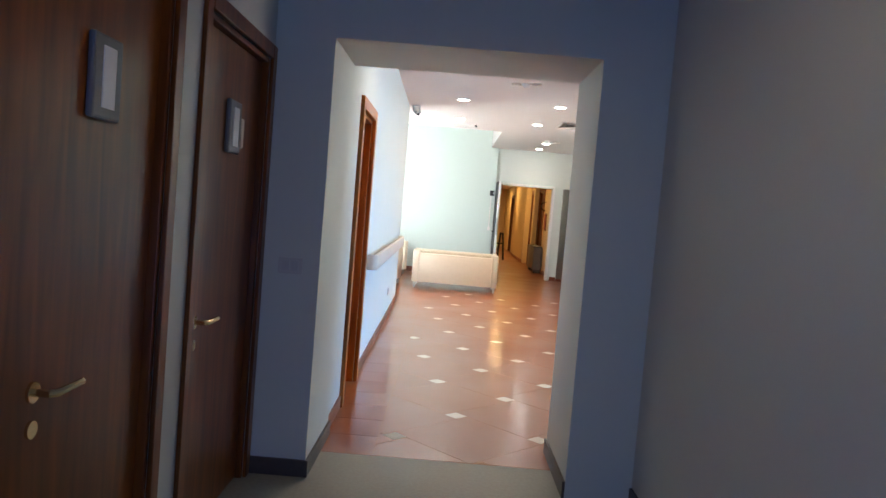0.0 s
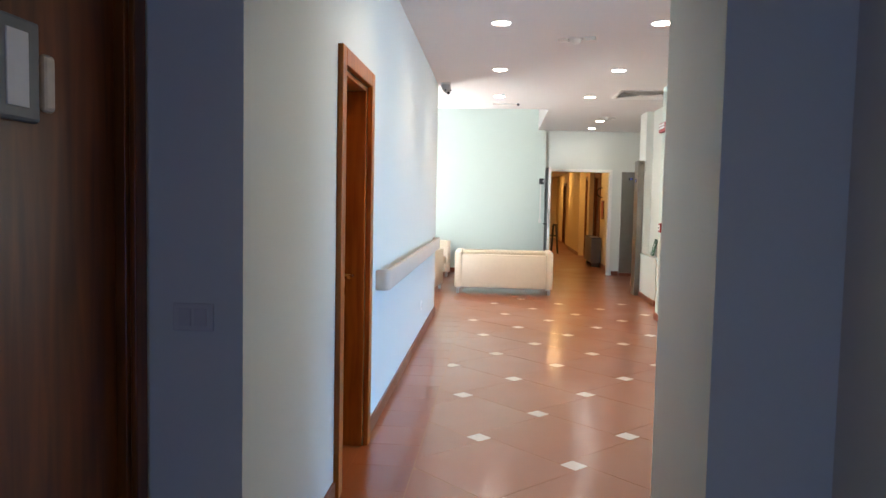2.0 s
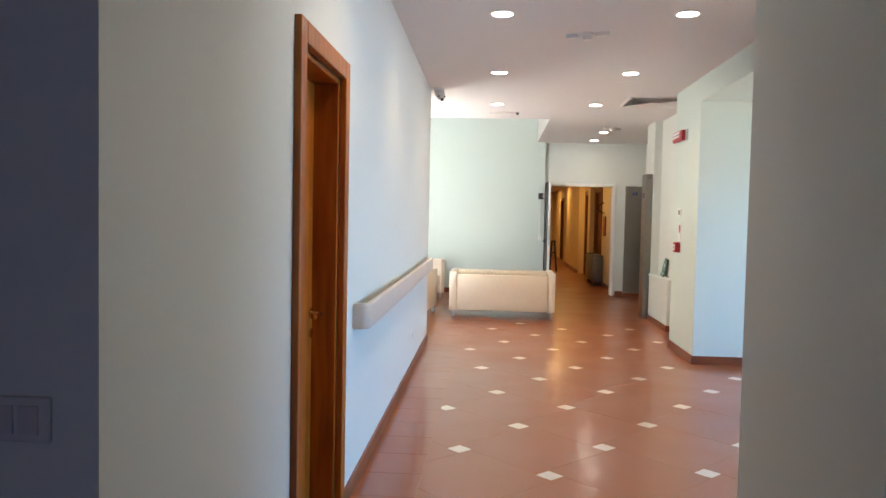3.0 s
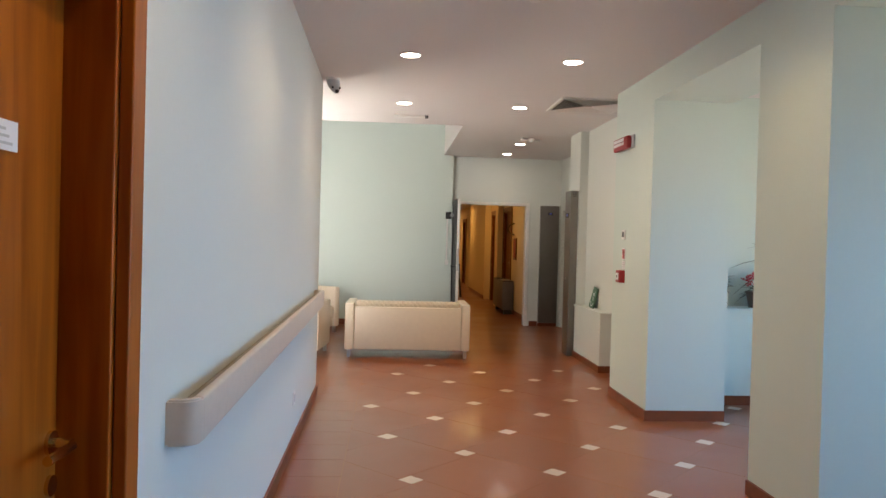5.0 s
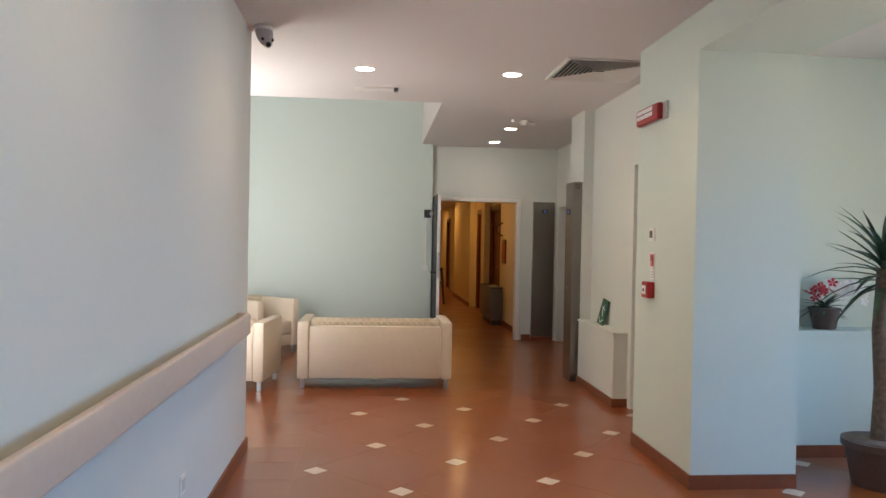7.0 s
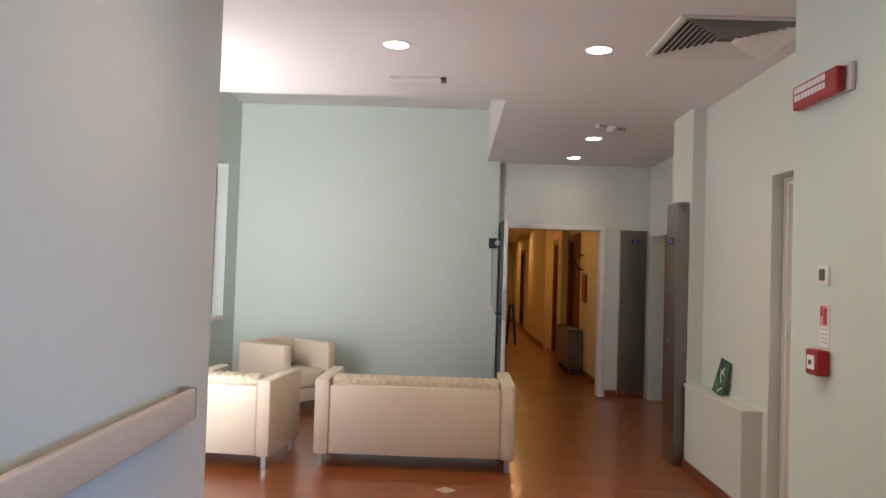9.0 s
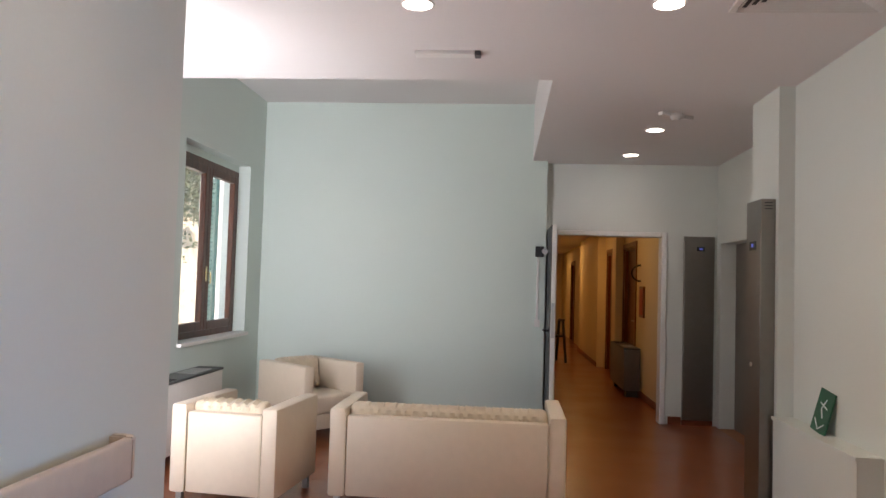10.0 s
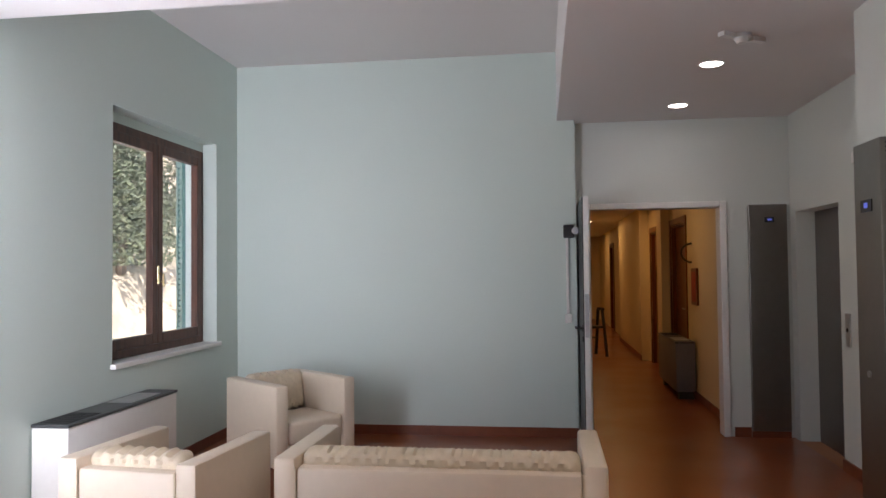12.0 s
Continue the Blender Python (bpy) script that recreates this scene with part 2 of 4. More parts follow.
# hall wall with the wooden door
DY0, DY1, DZ = 4.06, 4.755, 2.04
solid("wall_hall_west", join(
    prism_bm([(-0.62, 3.40), (lx(3.4), 3.40), (lx(DY0), DY0), (-0.62, DY0)], 0, CEIL),
    prism_bm([(-0.62, DY1), (lx(DY1), DY1), (lx(9.82), 9.82), (-0.62, 9.82)], 0, CEIL),
    prism_bm([(-0.62, DY0), (lx(DY0), DY0), (lx(DY1), DY1), (-0.62, DY1)], DZ, CEIL)), PALE, "long pale hall wall with a wooden door and handrail", "wall")
solid("wall_door_back", box_bm(-0.72, -0.62, 3.4, 5.4, 0, CEIL), GREY_WALL, "plain wall behind the doors", "wall")
solid("wall_entry_back", box_bm(-0.74, -0.62, -2.8, 3.4, 0, 2.62), GREY_WALL, "plain wall behind the doors", "wall")
# lounge
W0, W1, WZ0, WZ1 = 13.25, 14.85, 0.86, 2.66
GX0, GX1, GZ0, GZ1 = -1.60, -0.68, 0.30, 2.45
G0, G1 = 10.65, 11.65
solid("wall_lounge_south", boxes((-2.01, GX0, 9.52, 9.82, 0, HIGH), (GX1, -0.62, 9.52, 9.82, 0, HIGH), (GX0, GX1, 9.52, 9.82, 0, GZ0), (GX0, GX1, 9.52, 9.82, GZ1, HIGH)), MINT, "mint green lounge wall", "wall")
solid("wall_lounge_west", boxes(
    (-2.01, -1.71, 9.82, G0, 0, HIGH), (-2.01, -1.71, G0, G1, 0, GZ0), (-2.01, -1.71, G0, G1, GZ1, HIGH), (-2.01, -1.71, G1, W0, 0, HIGH), (-2.01, -1.71, W0, W1, 0, WZ0), (-2.01, -1.71, W0, W1, WZ1, HIGH), (-2.01, -1.71, W1, 15.60, 0, HIGH)),
    MINT, "mint green lounge wall with a deep window opening", "wall")
solid("wall_lounge_north", box_bm(-1.71, 1.489, 15.30, 15.60, 0, HIGH), MINT, "large plain mint green lounge wall", "wall")
solid("ceiling_lounge", box_bm(-2.01, 1.60, 12.07, 15.60, HIGH, HIGH + 0.12), WHITE_CEIL, "high white ceiling over the lounge", "ceiling")
solid("soffit_face", boxes((-1.71, 1.33, 12.07, 12.10, CEIL, HIGH), (1.33, 1.36, 12.07, 15.30, CEIL, HIGH)), WHITE_CEIL, "white step of the lowered ceiling", "ceiling")
solid("ceiling_hall", boxes((-0.62, 5.4, 3.40, 9.82, CEIL, 2.98), (-2.01, 5.4, 9.82, 12.07, CEIL, 2.98), (1.36, 3.9, 12.07, 15.60, CEIL, 2.98)), WHITE_CEIL, "white lowered ceiling with round downlights", "ceiling")
# east side: two alcove openings, pillar, column
EX, EX2 = 2.585, 3.245
solid("wall_hall_east", boxes(
    (EX, EX2, 3.40, 4.30, 0, CEIL), (EX, EX2, 6.51, 7.21, 0, CEIL), (EX, EX2, 8.925, 9.91, 0, CEIL),
    (EX, EX2, 4.30, 6.51, 2.615, CEIL), (EX, EX2, 7.21, 8.925, 2.615, CEIL)), MINT, "pale pillars and beam with wide alcove openings", "wall")
solid("wall_alcove_north", boxes((3.245, 5.4, 9.80, 9.95, 0, CEIL)), MINT, "pale green alcove wall", "wall")
solid("alcove_ledge", boxes((3.245, 5.1, 9.54, 9.80, 0, 0.85), (3.245, 5.1, 9.51, 9.80, 0.85, 0.88)), MINT, "low wall with a white ledge in the alcove", "ledge")
solid("wall_alcove_east", boxes((5.1, 5.4, 3.4, 3.95, 0, CEIL), (5.1, 5.4, 3.95, 9.0, 0, 0.6), (5.1, 5.4, 3.95, 9.0, 2.4, CEIL), (5.1, 5.4, 5.2, 5.45, 0.6, 2.4), (5.1, 5.4, 9.0, 9.95, 0, CEIL)), PALE, "pale alcove wall with window openings", "wall")
solid("wall_alcove_south", box_bm(2.6, 5.4, 3.25, 3.40, 0, CEIL), PALE, "pale alcove end wall", "wall")
# recess with a white door, pilaster, lift wall
RX = 2.945
solid("wall_recess_east", boxes(
    (RX, 3.245, 9.91, 10.10, 0, CEIL), (RX, 3.245, 10.10, 10.985, 2.15, CEIL), (RX, 3.245, 10.985, 12.21, 0, CEIL),
    (2.84, 3.245, 12.21, 12.73, 0, CEIL)), PALE, "pale recessed wall with a pilaster", "wall")
LX = 3.37
solid("wall_lift", boxes(
    (3.245, 3.70, 12.73, 12.85, 0, CEIL), (LX, 3.70, 12.85, 14.40, 0, CEIL), (LX, 3.70, 15.33, 15.465, 0, CEIL), (LX, 3.70, 14.40, 15.33, 1.98, CEIL)), PALE, "pale wall with a lift doorway", "wall")
solid("wall_end", boxes((1.489, 1.60, 15.465, 15.60, 0, CEIL), (1.60, 2.79, 15.465, 15.60, 2.07, CEIL), (2.79, 3.70, 15.465, 15.60, 0, CEIL)), PALE, "pale end wall with a double doorway", "wall")
solid("low_wall", boxes((2.817, RX, 11.07, 12.21, 0, 0.645), (2.805, RX, 11.06, 12.21, 0.645, 0.665)), PALE, "low boxed wall with a flat ledge", "ledge")
# far corridor
CX0, CX1 = 1.45, 2.92
solid("wall_corridor_east", boxes(
    (CX1, 3.1, 15.60, 17.85, 0, 2.5), (CX1, 3.1, 17.85, 18.85, 2.08, 2.5), (CX1, 3.1, 18.85, 19.8, 0, 2.5), (CX1, 3.1, 19.8, 20.7, 2.08, 2.5), (CX1, 3.1, 20.7, 26.9, 0, 2.5),
    (CX1, 3.1, 26.9, 27.8, 2.08, 2.5), (CX1, 3.1, 27.8, 31.2, 0, 2.5), (2.80, CX1, 18.95, 19.35, 0, 2.5), (2.78, CX1, 21.0, 24.3, 0, 2.5)), CREAM, "warm cream corridor wall with dark doors", "wall")
solid("wall_corridor_west", box_bm(1.30, CX0, 15.60, 31.2, 0, 2.5), CREAM, "warm cream corridor wall", "wall")
solid("wall_corridor_end", box_bm(1.30, 3.1, 31.2, 31.35, 0, 2.5), CREAM, "cream wall closing the corridor", "wall")
solid("wall_corridor_rooms", box_bm(3.12, 3.2, 15.60, 31.2, 0, 2.5), GREY_WALL, "plain wall behind the corridor doors", "wall")
solid("ceiling_corridor", box_bm(1.30, 3.2, 15.60, 31.35, 2.5, 2.62), WHITE_CEIL, "low ceiling of the far corridor", "ceiling")

# skirting
S = 0.014
mouldboard("baseboard_hall", [(lx(3.4), 3.41), (lx(3.4) + S, 3.41), (lx(3.97) + S, 3.97), (lx(3.97), 3.97)])
mouldboard("baseboard_hall_long", [(lx(4.83), 4.83), (lx(4.83) + S, 4.83), (lx(9.82) + S, 9.82 + S), (-0.62, 9.82 + S), (-0.62, 9.82), (lx(9.82), 9.82)])
mouldboard("baseboard_portal_west", [(-0.087, 2.71), (-0.087 + S, 2.71), (-0.087 + S, 3.41), (-0.087, 3.41)], DARK_SKIRT)
mouldboard("baseboard_portal_east", [(1.225 - S, 2.71), (1.225, 2.71), (1.225, 3.41), (1.225 - S, 3.41)], DARK_SKIRT)
mouldboard("baseboard_entry_face", [(-0.38, 2.71 - S), (-0.087 + S, 2.71 - S), (-0.087 + S, 2.71), (-0.38, 2.71)], DARK_SKIRT)
mouldboard("baseboard_entry_east", [(1.56 - S, -2.8), (1.56, -2.8), (1.56, 2.70), (1.56 - S, 2.70)], DARK_SKIRT)
for nm, y0, y1 in (("column", 8.925, 9.91), ("pillar", 6.51, 7.21)):
    mouldboard("baseboard_" + nm, [(EX - S, y0 - S), (EX2, y0 - S), (EX2, y0), (EX, y0), (EX, y1), (EX - S, y1)])
mouldboard("baseboard_low_wall", [(2.817 - S, 11.07 - S), (RX, 11.07 - S), (RX, 11.07), (2.817, 11.07), (2.817, 12.21), (2.817 - S, 12.21)], h=0.075)
mouldboard("baseboard_lounge_north", [(-1.71, 15.30 - S), (1.489, 15.30 - S), (1.489, 15.30), (-1.71, 15.30)])
mouldboard("baseboard_lounge_west", [(-1.71, 9.82), (-1.71 + S, 9.82), (-1.71 + S, 15.28), (-1.71, 15.28)])
mouldboard("baseboard_end", [(2.86, 15.465 - S), (3.0, 15.465 - S), (3.0, 15.465), (2.86, 15.465)])
mouldboard("baseboard_lift", [(LX - S, 12.85), (LX, 12.85), (LX, 14.40), (LX - S, 14.40)])
mouldboard("baseboard_alcove", [(3.245, 9.54 - S), (5.1, 9.54 - S), (5.1, 9.54), (3.245, 9.54)])
mouldboard("baseboard_corridor", [(2.78 - S, 20.99), (2.78, 20.99), (2.78, 24.3), (2.78 - S, 24.3)])
mouldboard("baseboard_corridor_near", [(CX1 - S, 15.62), (CX1, 15.62), (CX1, 17.8), (CX1 - S, 17.8)])

# ---- doors and windows ----


def lever(parent, x, y, z, out, along, mat):
    """A lever handle with round roses: out is the way from the leaf, along the way of the lever."""
    o, a = Vector(out), Vector(along)
    p = Vector((x, y, z))
    h = part("door_handle", tube_bm([p, p + 0.045 * o, p + 0.055 * o + 0.02 * a, p + 0.055 * o + 0.13 * a], 0.010, 8), mat, parent, "curved brass lever handle" if mat is BRASS else "metal lever handle", True)
    part("rose", tube_bm([p, p + 0.008 * o], 0.026, 14), mat, h)
    q = p - Vector((0, 0, 0.09))
    part("keyhole_plate", tube_bm([q, q + 0.008 * o], 0.022, 14), mat, h)
    return h


def wall_door(name, x, y0, y1, top, depth, leaf_mat, trim_mat, label, proud=0.02, flip=1, trim=0.07):
    """A door in a wall facing +x (flip=1) or -x: frame, two-sided trim and a leaf set back in the opening."""
    d = thing(name, label, "door", kind="structure")
    f = flip

    def bx(a, b, *rest, bevel=0.004):
        return box_bm(min(x + f * a, x + f * b), max(x + f * a, x + f * b), *rest, bevel=bevel)
    part("trim", bx(0, proud, y0 - trim, y0 + 0.01, 0, top + trim), trim_mat, d)
    part("trim", bx(0, proud, y1 - 0.01, y1 + trim, 0, top + trim), trim_mat, d)
    part("trim", bx(0, proud, y0 + 0.012, y1 - 0.012, top - 0.01, top + trim), trim_mat, d)
    part("door_frame", join(bx(-0.2, -0.002, y0, y0 + 0.025, 0, top - 0.012), bx(-0.2, -0.002, y1 - 0.025, y1, 0, top - 0.012), bx(-0.2, -0.002, y0 + 0.026, y1 - 0.026, top - 0.036, top - 0.012)), trim_mat, d)
    leaf = part("door_leaf", bx(-depth - 0.045, -depth, y0 + 0.028, y1 - 0.028, 0.008, top - 0.04), leaf_mat, d)
    return d, leaf


d1, leaf1 = wall_door("door_1", lx(4.38), DY0, DY1, DZ, 0.11, DOOR_WOOD, DOOR_WOOD, "closed varnished brown wooden door in a moulded frame", 0.03)
lever(leaf1, lx(4.38) - 0.11, DY1 - 0.06, 0.985, (1, 0, 0), (0, -1, 0), BRASS)
part("door_sign", box_bm(lx(4.38) - 0.109, lx(4.38) - 0.104, 4.38, 4.53, 1.575, 1.63), PAPER, leaf1, "small white paper sign with faint lettering")
for k in range(3):
    part("lettering", box_bm(lx(4.38) - 0.1038, lx(4.38) - 0.1030, 4.395, 4.51 - 0.012 * k, 1.585 + 0.013 * k, 1.590 + 0.013 * k), LIGHT_GREY, leaf1)

for nm, y0, y1, dark in (("door_2", 1.74, 2.64, False), ("door_3", 0.52, 1.44, False)):
    dd, lf = wall_door(nm, -0.38, y0, y1, 2.06, 0.03, DARK_WOOD, DARK_WOOD, "closed dark wooden door with a framed room sign", 0.018, trim=0.055)
    lever(lf, -0.41, y0 + (0.13 if nm == "door_2" else 0.27), 0.89, (1, 0, 0), (0, 1, 0), BRASS)
    ys = y0 + (0.36 if nm == "door_2" else 0.44)
    part("sign_frame", box_bm(-0.409, -0.388, ys, ys + 0.16, 1.56, 1.78, bevel=0.008), HOLDER, lf, "grey plastic sign holder")
    part("sign_paper", box_bm(-0.388, -0.385, ys + 0.045, ys + 0.115, 1.59, 1.75), PAPER, lf, "white paper sign")
    if nm == "door_2":
        part("tag", box_bm(-0.409, -0.392, ys + 0.18, ys + 0.225, 1.59, 1.72, bevel=0.01), INSET, lf, "small ivory plastic tag")

# white door deep in the recess
d4, leaf4 = wall_door("door_4", RX + 0.08, 10.12, 10.97, 2.13, 0.05, WHITE, WHITE, "closed white door deep in a wall recess", 0.012, -1, 0.0)
lever(leaf4, RX + 0.13, 10.24, 1.0, (-1, 0, 0), (0, 1, 0), CHROME)
solid("recess_backing", box_bm(3.245, 3.30, 9.9, 12.73, 0, CEIL), GREY_WALL, "plain wall behind the white door", "wall")

# double doorway with one open leaf
dd = thing("door_5", "white double doorway with one leaf open", "door", kind="structure")
part("trim", box_bm(1.575, 1.625, 15.44, 15.61, 0, 2.10, bevel=0.006), WHITE, dd)
part("trim", box_bm(2.765, 2.825, 15.44, 15.61, 0, 2.10, bevel=0.006), WHITE, dd)
part("trim", box_bm(1.627, 2.763, 15.44, 15.61, 2.045, 2.10, bevel=0.006), WHITE, dd)
lf = part("door_leaf", box_bm(1.515, 1.560, 14.64, 15.435, 0.01, 2.09, bevel=0.004), WHITE, dd, "open white door leaf with a metal edge")
part("edge_plate", box_bm(1.522, 1.553, 14.634, 14.639, 0.95, 1.30), CHROME, lf, "steel lock plate")
part("seal", box_bm(1.508, 1.5145, 14.64, 15.43, 0.01, 2.09), BLACK, lf, "dark rubber edge")
lever(lf, 1.508, 14.70, 1.02, (-1, 0, 0), (0, 1, 0), BLACK)

# lift doorway and steel call column
lift = thing("lift_door", "closed brushed steel lift door in a deep reveal", "lift door", kind="structure")
part("door_panel", box_bm(3.52, 3.55, 14.40, 14.86, 0.0, 1.98), STEEL, lift)
part("door_panel", box_bm(3.53, 3.56, 14.865, 15.33, 0.0, 1.98), STEEL, lift)
part("call_plate", box_bm(LX - 0.012, LX, 14.22, 14.30, 0.92, 1.16, bevel=0.004), CHROME, lift, "steel lift call plate")
part("call_button", cyl_bm(14.26, 1.04, LX - 0.018, LX - 0.012, 0.014, axis="x"), BLACK, lift)
part("floor_indicator", box_bm(LX - 0.03, LX, 14.0, 14.08, 2.22, 2.30, bevel=0.006), WHITE, lift, "small white box above the lift")
col = thing("lift_column", "brushed steel lift call column with blue display", "lift column")
part("body", box_bm(2.742, 2.838, 12.25, 12.54, 0.0, 2.10, bevel=0.004), STEEL, col)
dp = part("display", box_bm(2.737, 2.741, 12.34, 12.46, 1.76, 1.82), BLACK, col, "small dark display")
part("display_digits", box_bm(2.735, 2.7365, 12.38, 12.42, 1.78, 1.805), BLUE_SCREEN, dp, "lit blue digits")
part("button", cyl_bm(12.41, 0.98, 2.732, 2.741, 0.016, axis="x"), CHROME, col)
for k in range(3):
    part("vent_slot", box_bm(2.765, 2.815, 12.2465, 12.249, 2.03 + 0.02 * k, 2.036 + 0.02 * k), BLACK, col)
cab = thing("steel_cabinet", "tall narrow brushed steel wall panel", "panel")
part("body", box_bm(3.005, 3.332, 15.425, 15.463, 0.06, 2.06, bevel=0.005), STEEL, cab)
dp = part("display", box_bm(3.14, 3.22, 15.418, 15.424, 1.90, 1.945), BLACK, cab)
part("display_digits", box_bm(3.165, 3.20, 15.415, 15.4175, 1.915, 1.932), BLUE_SCREEN, dp, "lit blue digits")
part("plinth", box_bm(3.005, 3.332, 15.44, 15.463, 0.0, 0.055), SKIRT, cab)

# lounge window
wd = thing("window_1", "brown wooden two-sash window in a deep opening", "window", kind="structure")
WX = -1.86
part("window_frame", join(box_bm(WX - 0.05, WX + 0.02, W0, W1, WZ0 + 0.03, WZ0 + 0.09), box_bm(WX - 0.05, WX + 0.02, W0, W1, WZ1 - 0.13, WZ1 - 0.07), box_bm(WX - 0.05, WX + 0.02, W0, W0 + 0.06, WZ0 + 0.09, WZ1 - 0.13), box_bm(WX - 0.05, WX + 0.02, W1 - 0.06, W1, WZ0 + 0.09, WZ1 - 0.13)), FRAME_WOOD, wd)
part("window_lintel", box_bm(WX - 0.14, WX + 0.02, W0, W1, WZ1 - 0.07, WZ1), MINT, wd)
part("window_sill", box_bm(-1.99, -1.67, W0 - 0.02, W1 + 0.02, WZ0 - 0.005, WZ0 + 0.03, bevel=0.005), WHITE, wd, "pale stone window sill")
wm = (W0 + W1) / 2
for a, b in ((W0 + 0.062, wm - 0.002), (wm + 0.002, W1 - 0.062)):
    z0, z1 = WZ0 + 0.092, WZ1 - 0.132
    sash = part("sash", join(box_bm(WX - 0.03, WX + 0.035, a, a + 0.075, z0, z1, bevel=0.006), box_bm(WX - 0.03, WX + 0.035, b - 0.075, b, z0, z1, bevel=0.006), box_bm(WX - 0.03, WX + 0.035, a + 0.076, b - 0.076, z0, z0 + 0.08, bevel=0.006), box_bm(WX - 0.03, WX + 0.035, a + 0.076, b - 0.076, z1 - 0.075, z1, bevel=0.006)), FRAME_WOOD, wd)
    pane = part("pane", box_bm(WX - 0.004, WX + 0.004, a + 0.073, b - 0.073, z0 + 0.077, z1 - 0.073), GLASS, sash)
    pane.visible_shadow = False
hd = part("handle", box_bm(WX + 0.036, WX + 0.046, wm - 0.02, wm + 0.012, 1.42, 1.56, bevel=0.004), BRASS, wd, "pale metal window handle")
part("grip", tube_bm([(WX + 0.046, wm, 1.50), (WX + 0.08, wm, 1.50), (WX + 0.082, wm, 1.40)], 0.008, 8), BRASS, hd, smooth=True)
# unseen frame added around the lounge fill lamp's opening
w2 = thing("fill_opening", "unseen brown framed opening added for the lounge fill light", "window", kind="structure")
part("window_frame", join(box_bm(GX0, GX1, 9.56, 9.62, GZ0, GZ0 + 0.07), box_bm(GX0, GX1, 9.56, 9.62, GZ1 - 0.07, GZ1), box_bm(GX0, GX0 + 0.07, 9.56, 9.62, GZ0 + 0.07, GZ1 - 0.07), box_bm(GX1 - 0.07, GX1, 9.56, 9.62, GZ0 + 0.07, GZ1 - 0.07)), FRAME_WOOD, w2)

# ---- furniture ----


def seat_piece(name, width, depth, height, label, category, m, cushions):
    """A boxy upholstered seat: arms and back of one height, seat cushion, quilted back cushions; the front is +y."""
    s = thing(name, label, category, m, group="lounge seats")
    w, d, h, a = width / 2, depth / 2, height, 0.105
    part("arm", box_bm(-w, -w + a, -d, d, 0.095, h, bevel=0.018), LEATHER, s, smooth=True)
    part("arm", box_bm(w - a, w, -d, d, 0.095, h, bevel=0.018), LEATHER, s, smooth=True)
    back = part("backrest", box_bm(-w + a + 0.004, w - a - 0.004, -d + 0.006, -d + 0.13, 0.10, h - 0.045, bevel=0.016), LEATHER, s, smooth=True)
    for sx in (-1, 1):
        part("seam", box_bm(sx * (w - a) - 0.004, sx * (w - a) + 0.004, -d - 0.002, -d + 0.008, 0.105, h - 0.04), QUILT, back)
    part("base", box_bm(-w + a + 0.004, w - a - 0.004, -d + 0.13, d - 0.03, 0.10, 0.24, bevel=0.012), LEATHER, s, smooth=True)
    n = cushions
    inner = 2 * (w - a) - 0.012
    for k in range(n):
        x0 = -w + a + 0.006 + inner * k / n
        part("seat_cushion", box_bm(x0, x0 + inner / n - 0.004, -d + 0.25, d - 0.005, 0.245, 0.41, bevel=0.03, seg=3), LEATHER, s, smooth=True)
    cyc = 8 if n == 1 else 22
    bm = box_bm(-inner / 2, inner / 2, -0.065, 0.065, 0, 0.31, bevel=0.04, seg=3)
    bmesh.ops.subdivide_edges(bm, edges=[e for e in bm.edges if abs(e.verts[0].co.x - e.verts[1].co.x) > 0.2], cuts=cyc * 4)
    bmesh.ops.subdivide_edges(bm, edges=[e for e in bm.edges if abs(e.verts[0].co.z - e.verts[1].co.z) > 0.1], cuts=9)
    bm.normal_update()
    for v in bm.verts:
        if abs(v.co.x) < inner / 2 - 0.05:
            p = math.pi * cyc / inner
            q = abs(math.sin(p * (v.co.x + v.co.z))) * abs(math.sin(p * (v.co.x - v.co.z)))
            v.co += v.normal * 0.017 * (q - 0.45)
    bmesh.ops.transform(bm, matrix=Matrix.Translation((0, -d + 0.175, h - 0.285)) @ Matrix.Rotation(radians(10), 4, "X"), verts=bm.verts[:])
    part("back_cushion", bm, QUILT, s, "quilted beige back cushion", smooth=True)
    for sx in (-1, 1):
        for sy in (-1, 1):
            part("leg", box_bm(sx * (w - 0.05) - 0.02, sx * (w - 0.05) + 0.02, sy * (d - 0.06) - 0.02, sy * (d - 0.06) + 0.02, 0, 0.096, bevel=0.003), CHROME, s, "square chrome leg")
    return s


seat_piece("sofa", 1.50, 0.74, 0.655, "cream leather two-seat sofa seen from behind", "sofa", pose(0.705, 12.22, 0, 0, 0, -0.5), 2)
seat_piece("armchair", 0.72, 0.72, 0.655, "cream leather armchair standing beside the sofa", "armchair", pose(-0.66, 12.09, 0, 0, 0, -6), 1)
seat_piece("armchair", 0.70, 0.74, 0.685, "cream leather armchair turned in the lounge corner", "armchair", pose(-0.78, 14.15, 0, 0, 0, -128), 1)


